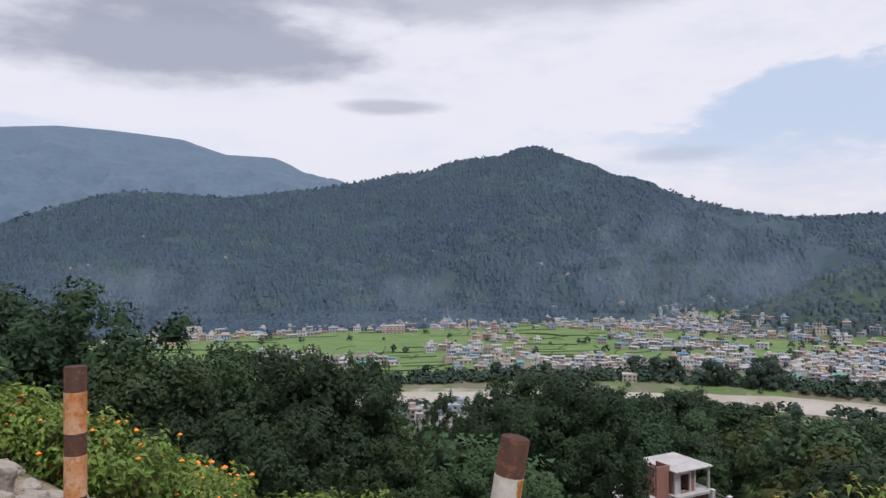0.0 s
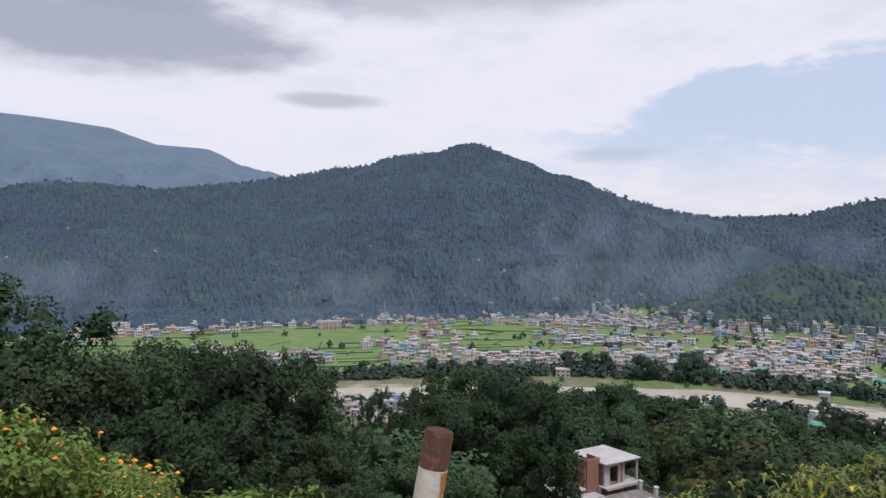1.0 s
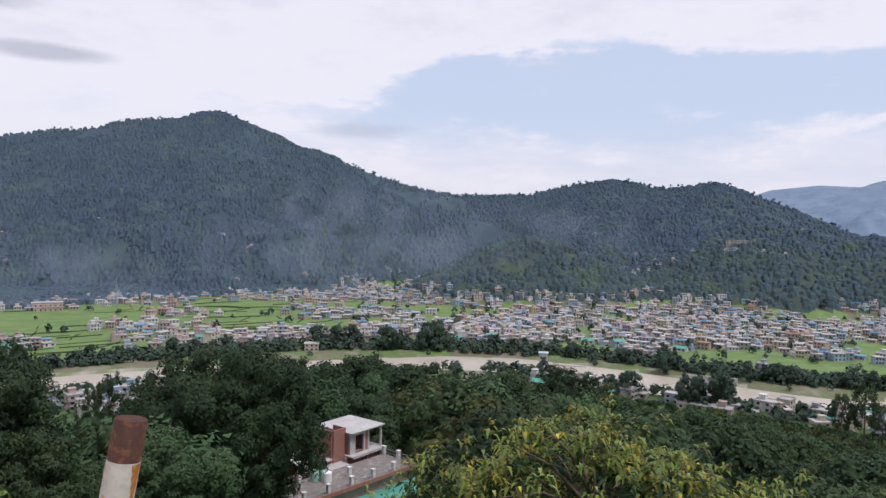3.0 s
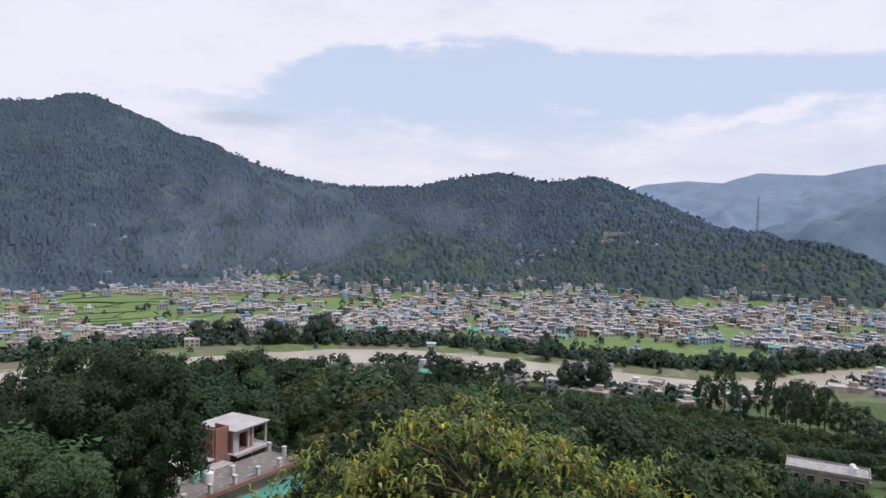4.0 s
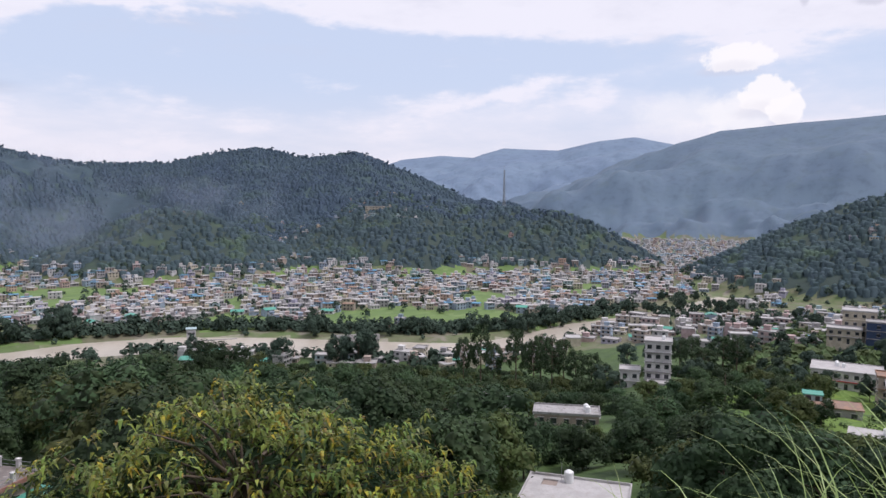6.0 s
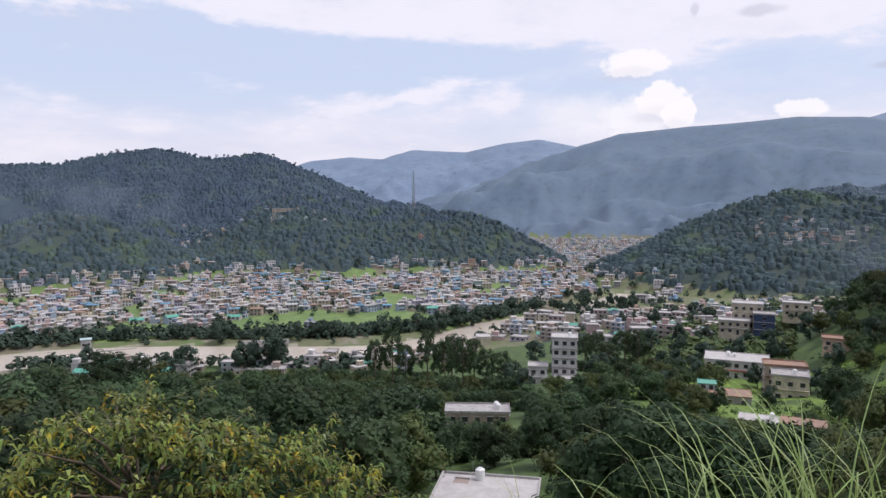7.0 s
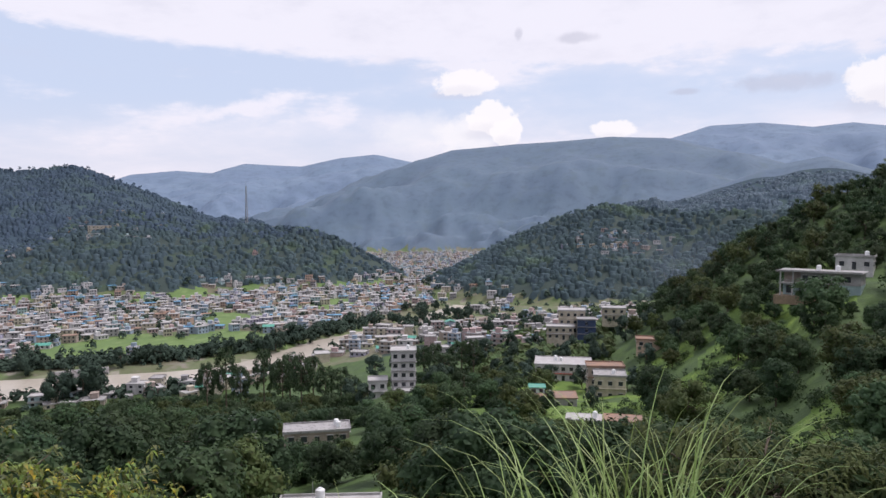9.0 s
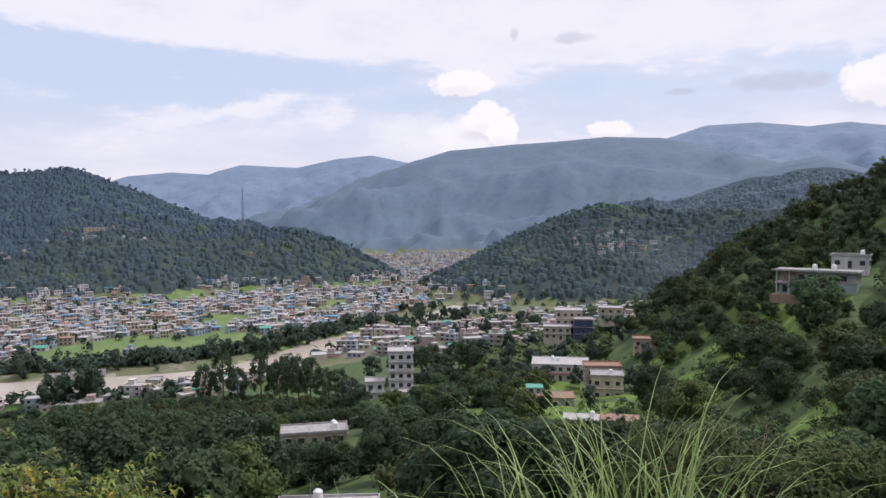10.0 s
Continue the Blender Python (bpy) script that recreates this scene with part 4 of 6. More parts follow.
    tagged(new("meadow_scrub", big_mesh("meadow_scrub", co, fa, LEAF_MID)), "low green bushes scattered over the meadow", "bushes", kind="stuff")
    # single pines along the crest lines
    cs, rs, trunks = [], [], []
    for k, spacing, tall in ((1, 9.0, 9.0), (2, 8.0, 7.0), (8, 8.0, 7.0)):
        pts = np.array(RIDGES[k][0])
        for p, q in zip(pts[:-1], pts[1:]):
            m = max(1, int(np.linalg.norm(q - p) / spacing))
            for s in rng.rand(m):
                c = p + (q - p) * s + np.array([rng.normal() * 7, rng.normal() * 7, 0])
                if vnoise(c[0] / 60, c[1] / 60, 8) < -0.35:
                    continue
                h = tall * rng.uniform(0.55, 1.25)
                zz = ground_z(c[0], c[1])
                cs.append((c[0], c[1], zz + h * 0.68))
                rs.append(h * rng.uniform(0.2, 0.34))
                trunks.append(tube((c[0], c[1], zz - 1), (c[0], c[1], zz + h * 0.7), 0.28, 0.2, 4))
    co, fa = leaf_cloud(rng, cs, rs, len(cs) * 12, 2.6, 0.7, 0, 0.2)
    tco, tfa = join(trunks)
    tagged(new("crest_pines", big_mesh("crest_pines", *join([(co, fa), (tco, tfa)]), PINE_FAR_HAZED)), "thin line of pines along the ridge crests", "forest", kind="stuff")


def field_bunds():
    """Low grassy banks between the paddies."""
    rng = np.random.RandomState(91)
    pieces = []
    for k in range(150):
        az, d = rng.uniform(-27, 20), rng.uniform(500, 860)
        x, y = polar(az, d)
        a = 0.12 + rng.normal() * 0.14 if k % 3 else 1.5 + rng.normal() * 0.25
        L = rng.uniform(25, 80) if k % 3 else rng.uniform(12, 35)
        bend = rng.normal() * 0.006
        w, h = rng.uniform(0.4, 0.9), rng.uniform(0.35, 0.8)
        last = None
        for i in range(7):
            px, py = x + math.cos(a + bend * i * L / 6) * L * (i / 6 - 0.5), y + math.sin(a + bend * i * L / 6) * L * (i / 6 - 0.5)
            if not in_fields(np.array([px]), np.array([py]))[0]:
                last = None
                continue
            nx, ny = -math.sin(a), math.cos(a)
            z = ground_z(px, py)
            ring = [(px - nx * w, py - ny * w, z - 0.3), (px - nx * w * 0.4, py - ny * w * 0.4, z + h), (px + nx * w * 0.4, py + ny * w * 0.4, z + h), (px + nx * w, py + ny * w, z - 0.3)]
            if last:
                pieces.append((np.array(last + ring), np.array([(0, 1, 5, 4), (1, 2, 6, 5), (2, 3, 7, 6)])))
            last = ring
    co, fa = join(pieces)
    tagged(new("field_banks", big_mesh("field_banks", co, fa, LEAF_MID)), "low dark green banks between the rice fields", "field bank", kind="stuff")


def valley_trees():
    """Trees of the river banks, the town and the fields' edges."""
    rng = np.random.RandomState(15)
    kinds = [make_tree(s, 12, 1.2, 5.5, 26, 1500, 1.1, m, "riverside_tree", "dark rounded tree in the valley") for s, m in ((31, LEAF_VALLEY_HAZED), (32, LEAF_VALLEY_HAZED))]
    spots = []
    for az, d, h, k in ((22.4, 492, 19, 3), (24.4, 490, 21, 4), (16.5, 510, 17, 3), (18.3, 508, 14, 3), (44.0, 455, 16, 3), (47.5, 452, 13, 3), (58.0, 470, 15, 4), (61.0, 480, 15, 4), (63.5, 520, 14, 3), (65.5, 550, 13, 3), (55.5, 462, 12, 3), (34.0, 492, 11, 3), (29.5, 498, 12, 4), (39, 480, 11, 3), (50.5, 455, 12, 3), (4.5, 492, 13, 3), (-5.5, 470, 11, 4), (0.5, 478, 10, 4), (9.0, 492, 11, 3), (13.0, 500, 11, 3), (52.8, 452, 11, 3), (70, 560, 12, 5), (73, 590, 12, 5), (70.5, 520, 11, 4), (75.5, 560, 13, 5), (78, 500, 12, 4), (72, 640, 11, 4), (81, 450, 12, 4), (76, 470, 12, 3), (85, 430, 12, 3)):
        for i in range(k):
            spots.append((az + rng.normal() * 1.1, d + rng.normal() * 5, h * rng.uniform(0.7, 1.05)))
    for az, d, h in ((40.3, 372, 16), (46.3, 368, 22), (45.0, 372, 15), (44.6, 366, 17), (46.9, 380, 15), (26.5, 395, 9), (33.6, 410, 13), (38.8, 392, 9), (80, 231, 8), (82, 236, 7), (84.7, 233, 8), (86.7, 232, 7), (78.3, 250, 10), (88.2, 224, 8), (81, 272, 10), (83, 282, 10), (86, 276, 10), (79, 300, 11), (84, 304, 10), (88, 300, 11), (90, 290, 10), (76, 282, 11), (74, 300, 11), (72, 322, 11), (70, 290, 11), (68, 310, 11), (71, 345, 10), (75, 350, 10), (79, 362, 11), (83, 357, 10), (87, 352, 10), (91, 340, 10), (85.5, 310, 9), (92, 262, 9), (77, 330, 10), (81, 330, 10), (67.2, 205, 7), (72.6, 214, 8), (66.2, 222, 9), (73.4, 232, 9), (89.6, 258, 8), (78, 205, 7), (85.4, 190, 6), (80, 176, 6)):
        spots.append((az, d, h))
    for az, d, h in spots:
        x, y = polar(az, d)
        rd = river_distance(np.array([x]), np.array([y]))[0]
        if rd < 6:
            x, y = polar(az, d + (8 - rd) * (1 if d > 430 else -1))
        ob = place(kinds[rng.randint(2)], x, y, h / 12 * rng.uniform(0.8, 1.0), rng.rand() * 6.28, sz=h / 12)
        ob["group"] = "trees of the valley"
    # low trees along the far bank, in the town and between the fields
    az = rng.uniform(-28, 92, 4200)
    d = rng.uniform(430, 1100, 4200)
    bank = (rng.rand(4200) < 0.42) & (az < 70)
    x, y = d * np.sin(np.radians(az)), d * np.cos(np.radians(az))
    rd = river_distance(x, y)
    z = height(x, y)
    edge = np.interp(az, [-30, -4, 10, 20, 35, 50, 60, 70], [470, 468, 492, 498, 492, 458, 480, 590])
    d = np.where(bank, edge - 10 + rng.rand(4200) * 24, d)
    x, y = d * np.sin(np.radians(az)), d * np.cos(np.radians(az))
    rd, z = river_distance(x, y), height(x, y)
    ok = (rd > 5) & (z < 17) & (bank | (rng.rand(4200) < np.where(az > 18, 0.75, 0.16)))
    x, y, z = x[ok], y[ok], z[ok]
    az2 = rng.uniform(-6, 62, 420)
    d2 = np.interp(az2, [-6, 5, 26, 31, 39, 48, 55, 62], [396, 408, 434, 430, 404, 380, 384, 425]) - rng.rand(420) ** 2 * 30
    x2, y2 = d2 * np.sin(np.radians(az2)), d2 * np.cos(np.radians(az2))
    x, y, z = np.concatenate([x, x2]), np.concatenate([y, y2]), np.concatenate([z, height(x2, y2)])
    r = rng.uniform(1.8, 4.0, len(x))
    co, fa = foliage_quads(rng, x, y, z + r * 0.4, r, r * rng.uniform(1.0, 1.9, len(x)), 30, r * 0.36)
    tagged(new("valley_shrubbery", big_mesh("valley_shrubbery", co, fa, LEAF_VALLEY_HAZED)), "low dark trees between houses, fields and river", "trees", kind="stuff")


# ---- houses ----
PLASTER = [mat("plaster_" + n, c, rough=0.85, scale=0.35, fine=7, c=tuple(v * 0.72 for v in c), random_tint=0.12) for n, c in (
    ("white", (0.62, 0.61, 0.62)), ("cream", (0.55, 0.5, 0.4)), ("pink", (0.5, 0.38, 0.37)), ("blue", (0.34, 0.42, 0.53)), ("aqua", (0.38, 0.5, 0.53)), ("grey", (0.37, 0.36, 0.37)), ("tan", (0.42, 0.35, 0.31)), ("lilac", (0.41, 0.4, 0.51)), ("peach", (0.55, 0.41, 0.33)))]
CONCRETE = mat("concrete", (0.37, 0.36, 0.365), (0.28, 0.275, 0.28), rough=0.9, scale=0.6, fine=9, bump=0.01, c=(0.2, 0.19, 0.18))
CONCRETE_LIGHT = mat("concrete_light", (0.45, 0.44, 0.445), (0.37, 0.36, 0.365), rough=0.9, scale=0.5, fine=9, bump=0.008, c=(0.36, 0.34, 0.33))
BRICK = mat("brick_red", (0.3, 0.145, 0.115), (0.23, 0.115, 0.095), rough=0.9, scale=1.5, fine=9, bump=0.01, c=(0.3, 0.2, 0.17), stretch=(1, 1, 3))
TERRACE = mat("stained_terrace_concrete", (0.21, 0.185, 0.175), (0.15, 0.135, 0.13), rough=0.95, scale=0.7, fine=8, bump=0.01, c=(0.28, 0.26, 0.25))
TIN_BLUE = mat("tin_blue", (0.12, 0.32, 0.5), (0.1, 0.26, 0.42), rough=0.45, scale=0.5, fine=8, metal=0.2)
TIN_GREEN = mat("tin_green", (0.1, 0.34, 0.27), (0.08, 0.28, 0.22), rough=0.45, scale=0.5, fine=8, metal=0.1)
TIN_RUST = mat("tin_rust", (0.24, 0.17, 0.14), (0.33, 0.2, 0.14), rough=0.7, scale=0.5, fine=8, metal=0.1)
TIN_RED = mat("red_trim", (0.5, 0.08, 0.06), (0.42, 0.07, 0.06), rough=0.6, scale=0.8, fine=8)
DARK = mat("window_dark", (0.03, 0.035, 0.045), (0.045, 0.05, 0.06), rough=0.2, scale=0.5, fine=4, spec=0.5)
TANK_WHITE = mat("white_plastic", (0.78, 0.79, 0.8), (0.7, 0.72, 0.74), rough=0.4, scale=2, fine=6)
TANK_GREEN = mat("green_plastic", (0.3, 0.5, 0.42), (0.26, 0.44, 0.37), rough=0.4, scale=2, fine=6)
STEEL = mat("galvanised_steel", (0.34, 0.35, 0.37), (0.28, 0.29, 0.3), rough=0.5, scale=3, fine=6, metal=0.6)


def box_arrays(x0, y0, z0, x1, y1, z1):
    co = np.array([(x0, y0, z0), (x1, y0, z0), (x1, y1, z0), (x0, y1, z0), (x0, y0, z1), (x1, y0, z1), (x1, y1, z1), (x0, y1, z1)], float)
    return co, np.array([(0, 3, 2, 1), (4, 5, 6, 7), (0, 1, 5, 4), (1, 2, 6, 5), (2, 3, 7, 6), (3, 0, 4, 7)])


def boxes(*rows):
    return join([box_arrays(*r) for r in rows])


def flat_roof(w, d, h, lip=0.35, over=0.3):
    """A slab with a parapet along its edge."""
    a, b = w / 2 + over, d / 2 + over
    return boxes((-a, -b, h, a, b, h + 0.18), (-a, -b, h + 0.18, a, -b + 0.15, h + 0.18 + lip), (-a, b - 0.15, h + 0.18, a, b, h + 0.18 + lip),
                 (-a, -b + 0.15, h + 0.18, -a + 0.15, b - 0.15, h + 0.18 + lip), (a - 0.15, -b + 0.15, h + 0.18, a, b - 0.15, h + 0.18 + lip))


WINDOW_MESH = {}


def window_mesh(w, h):
    """A dark pane set in a thin frame."""
    key = (w, h)
    if key not in WINDOW_MESH:
        co, fa = boxes((-w / 2, -0.05, 0, w / 2, 0.12, h), (-w / 2 - 0.08, -0.1, -0.1, w / 2 + 0.08, 0.1, 0), (-w / 2 - 0.1, -0.35, h, w / 2 + 0.1, 0.1, h + 0.08))
        me = big_mesh("window", co, fa, [DARK, CONCRETE_LIGHT], np.array([0] * 6 + [1] * 12))
        WINDOW_MESH[key] = me
    return WINDOW_MESH[key]


def add_window(parent, x, y, z, turn, w=1.3, h=1.3, name="window"):
    ob = new(name, window_mesh(w, h))
    ob.parent = parent
    ob.matrix_basis = Matrix.LocRotScale((x, y, z), Euler((0, 0, radians(turn))), None)
    return ob


def town_house(w, d, floors, wall, roof, rng, label, tin=False):
    root = thing("town_house", label, "house", "houses of the town")
    fh = 2.55
    h = floors * fh
    rows = [(-w / 2, -d / 2, -1.5, w / 2, d / 2, h)]
    part("wall", *boxes(*rows), wall, root)
    if tin:
        a, b = w / 2 + 0.4, d / 2 + 0.5
        co = np.array([(-a, -b, h), (a, -b, h), (a, b, h), (-a, b, h), (-a, 0, h + 1.4), (a, 0, h + 1.4)], float)
        co2 = np.concatenate([co, co - [0, 0, 0.12]])
        fa = np.array([(0, 1, 5, 4), (2, 3, 4, 5), (6, 10, 11, 7), (8, 11, 10, 9), (0, 6, 7, 1), (2, 8, 9, 3), (0, 4, 10, 6), (3, 9, 10, 4), (1, 7, 11, 5), (2, 5, 11, 8)])
        part("roof", co2, fa, roof, root)
        part("gable", *boxes((-w / 2 + 0.2, -0.6, h - 0.1, w / 2 - 0.2, 0.6, h + 0.75)), wall, root)
    else:
        part("roof", *flat_roof(w, d, h), roof, root)
        if rng.rand() < 0.7:
            sx = rng.uniform(-w / 4, w / 4)
            part("stair_head", *boxes((sx - 1.5, 0, h + 0.1, sx + 1.5, d / 2 - 0.3, h + 2.5), (sx - 1.8, -0.3, h + 2.5, sx + 1.8, d / 2, h + 2.65)), wall, root)
    for f in range(floors):
        if f and rng.rand() < 0.6:
            part("balcony", *boxes((-w / 2, -d / 2 - 1.1, f * fh - 0.14, w / 2, -d / 2, f * fh), (-w / 2, -d / 2 - 1.1, f * fh, w / 2, -d / 2 - 1.02, f * fh + 0.8)), roof, root)
        n = 2 if w < 9 else 3
        for i in range(n):
            add_window(root, (i + 0.5) / n * w - w / 2, -d / 2 - 0.01, f * fh + 0.85, 0, 1.4, 1.3)
        add_window(root, w / 2 + 0.01, 0, f * fh + 0.85, 90, 1.4, 1.3)
    return root


def house_spots():
    """Plots of the town, from the river to the hills' feet."""
    rng = np.random.RandomState(77)
    grid, out = {}, []

    def put(x, y, gap, bank=22, top=16):
        key = (int(x // 16), int(y // 16))
        if any(math.hypot(x - u, y - v) < gap for i in (-1, 0, 1) for j in (-1, 0, 1) for u, v in grid.get((key[0] + i, key[1] + j), ())):
            return
        rd = river_distance(np.array([x]), np.array([y]))[0]
        z = ground_z(x, y)
        if rd < bank or z > top:
            return
        grid.setdefault(key, []).append((x, y))
        out.append((x, y, z))

    for _ in range(14000):  # the town
        az = rng.uniform(14, 71)
        lo = float(np.interp(az, [14, 20, 35, 50, 60, 65, 71], [620, 545, 505, 470, 500, 555, 650]))
        d = math.sqrt(rng.uniform(lo ** 2, 1030 ** 2))
        x, y = polar(az, d)
        field = float(fbm(np.array([x / 60]), np.array([y / 60]), 3, 21)[0])
        thin = np.interp(az, [14, 22, 28], [0.25, 0.6, 1.0])
        if field > 0.14 or rng.rand() > thin:
            continue
        put(x, y, 8.8)
    for _ in range(2600):  # along the valley floor to its end
        az = rng.uniform(66, 79)
        d = rng.uniform(620, 1560)
        x, y = polar(az, d)
        put(x, y, 10)
    for az, d, n, s in ((-19.5, 735, 16, 26), (-23, 700, 8, 16), (-14, 742, 12, 20), (-4, 770, 12, 22), (-7.5, 545, 20, 16), (-12, 585, 6, 12), (2.5, 600, 14, 20), (6, 545, 14, 20), (10, 535, 30, 26), (14, 545, 22, 24), (4.5, 690, 8, 14), (9.8, 800, 3, 8), (14.3, 720, 3, 9), (16, 660, 9, 14), (-9.5, 770, 8, 18), (2, 800, 14, 30), (12, 850, 18, 36), (17, 830, 22, 34), (-26, 600, 6, 16)):
        for _ in range(n * 4):
            x, y = polar(az, d)
            put(x + rng.normal() * s, y + rng.normal() * s * 0.7, 8.5)
    # the near bank
    for az, d, n, s in ((-1.6, 372, 16, 9), (1.0, 365, 10, 8), (-0.2, 345, 8, 7), (34, 396, 5, 7), (37, 390, 6, 7), (41, 380, 7, 8), (45, 372, 4, 8), (50.5, 370, 7, 9), (55, 368, 6, 10), (58.5, 380, 4, 9), (64.5, 440, 14, 14), (67.5, 470, 20, 18), (70.5, 440, 10, 14), (73, 500, 14, 24), (77, 440, 14, 26), (81, 400, 12, 24), (79, 540, 14, 30), (84, 470, 12, 26), (88, 400, 7, 18), (62, 395, 4, 6)):
        for _ in range(n * 3):
            x, y = polar(az, d)
            put(x + rng.normal() * s, y + rng.normal() * s, 9.0, 14, 40)
    return out


def houses():
    rng = np.random.RandomState(78)
    spots = house_spots()
    spots.sort(key=lambda p: math.hypot(p[0], p[1]))
    names = ["white", "cream", "pink", "pale blue", "aqua", "grey", "tan", "lilac", "peach"]
    weight = np.array([0.25, 0.14, 0.09, 0.11, 0.07, 0.15, 0.1, 0.04, 0.05])
    protos = []
    for i in range(26):
        c = rng.choice(9, p=weight)
        fl = rng.choice([1, 1, 1, 2, 2, 2, 3])
        tin = rng.rand() < 0.12
        roof = [TIN_BLUE, TIN_RUST, TIN_GREEN][rng.randint(3)] if tin else [CONCRETE, CONCRETE_LIGHT][rng.randint(2)]
        kind = {1: "single-storey", 2: "two-storey", 3: "three-storey"}[fl]
        protos.append(town_house(rng.uniform(7.0, 10.5), rng.uniform(6, 8), fl, PLASTER[c], roof, rng, f"{kind} {names[c]} plastered house with {'a pitched tin' if tin else 'a flat concrete'} roof", tin))
    for x, y, z in spots[:290]:
        face = math.atan2(-x, y) + rng.normal() * 0.25 + rng.choice([0, 0, 0, 1.57])
        place(protos[rng.randint(26)], x, y, rng.uniform(0.85, 1.05), face, z=z - 0.1)
    # the rest of the town, joined
    pieces, idx = [], []
    rest = list(spots[290:])
    while len(rest) < len(spots[290:]) + 190:  # hamlets on the hillsides
        az, d = rng.uniform(-30, 60), rng.uniform(880, 1350)
        a2 = rng.rand()
        if a2 < 0.4:
            az, d = rng.uniform(18, 55), rng.uniform(860, 1080)
        elif a2 < 0.47:
            az, d = rng.normal() * 1.5 + 87.3, 770 + rng.normal() * 14
        elif a2 < 0.7:
            az, d = rng.uniform(80, 98), rng.uniform(380, 640)
        x, y = polar(az, d)
        z = ground_z(x, y)
        if 8 < z < 130 and vnoise(np.array(x / 90), np.array(y / 90), 14) > -0.05:
            rest.append((x, y, z))
    for x, y, z in rest:
        c = rng.choice(9, p=weight)
        w, d, h = rng.uniform(6, 10), rng.uniform(5.5, 7.5), 2.6 * rng.choice([1, 1, 1, 2, 2])
        if z > 16:
            h, w, d = 2.8, w * 0.8, d * 0.8
        a = math.atan2(-x, y) + rng.normal() * 0.3
        rows, mi = [(-w / 2, -d / 2, -3, w / 2, d / 2, h)], [c]
        rows.append((-w / 2 - 0.3, -d / 2 - 0.3, h, w / 2 + 0.3, d / 2 + 0.3, h + 0.3))
        mi.append([9, 10, 10, 9, 10, 9, 10, 11, 12][rng.randint(9)])
        if rng.rand() < 0.6:
            sx = rng.uniform(-w / 4, w / 4)
            rows.append((sx - 1.5, 0, h + 0.3, sx + 1.5, d / 2, h + 2.6))
            mi.append(c)
        for f in range(int(h / 2.6 + 0.1)):
            for i in (-0.3, 0, 0.3):
                rows.append((i * w - 0.55, -d / 2 - 0.06, f * 2.6 + 0.8, i * w + 0.55, -d / 2, f * 2.6 + 2.1))
                mi.append(13)
        co, fa = boxes(*rows)
        ca, sa = math.cos(a), math.sin(a)
        co = np.stack([co[:, 0] * ca - co[:, 1] * sa + x, co[:, 0] * sa + co[:, 1] * ca + y, co[:, 2] + z - 0.1], 1)
        pieces.append((co, fa))
        idx += [m for m in mi for _ in range(6)]
    co, fa = join(pieces)
    me = big_mesh("distant_houses", co, fa, PLASTER + [CONCRETE, CONCRETE_LIGHT, TIN_BLUE, TIN_RUST, DARK], np.array(idx))
    tagged(new("distant_houses", me), "hundreds of small pastel flat-roofed houses of the far town", "houses", kind="stuff")


# ---- the verge ----
RUST = mat("post_brown_paint", (0.045, 0.02, 0.014), (0.07, 0.028, 0.017), rough=0.75, scale=9, fine=6, bump=0.003, c=(0.13, 0.045, 0.018))
POST_WHITE = mat("post_white_paint", (0.62, 0.6, 0.58), (0.55, 0.5, 0.45), rough=0.65, scale=5, fine=5, bump=0.003, c=(0.55, 0.2, 0.05))
POST_RUSTY = mat("post_rusted_paint", (0.5, 0.19, 0.06), (0.58, 0.38, 0.26), rough=0.75, scale=7, fine=6, bump=0.003, c=(0.36, 0.13, 0.04))
RUST_ORANGE = mat("rust_orange", (0.5, 0.2, 0.04), (0.36, 0.13, 0.03), rough=0.85, scale=14, fine=5, c=(0.6, 0.4, 0.2))
STONE = mat("path_stone", (0.36, 0.32, 0.28), (0.26, 0.23, 0.2), rough=0.9, scale=4, fine=8, bump=0.02, c=(0.18, 0.16, 0.13))


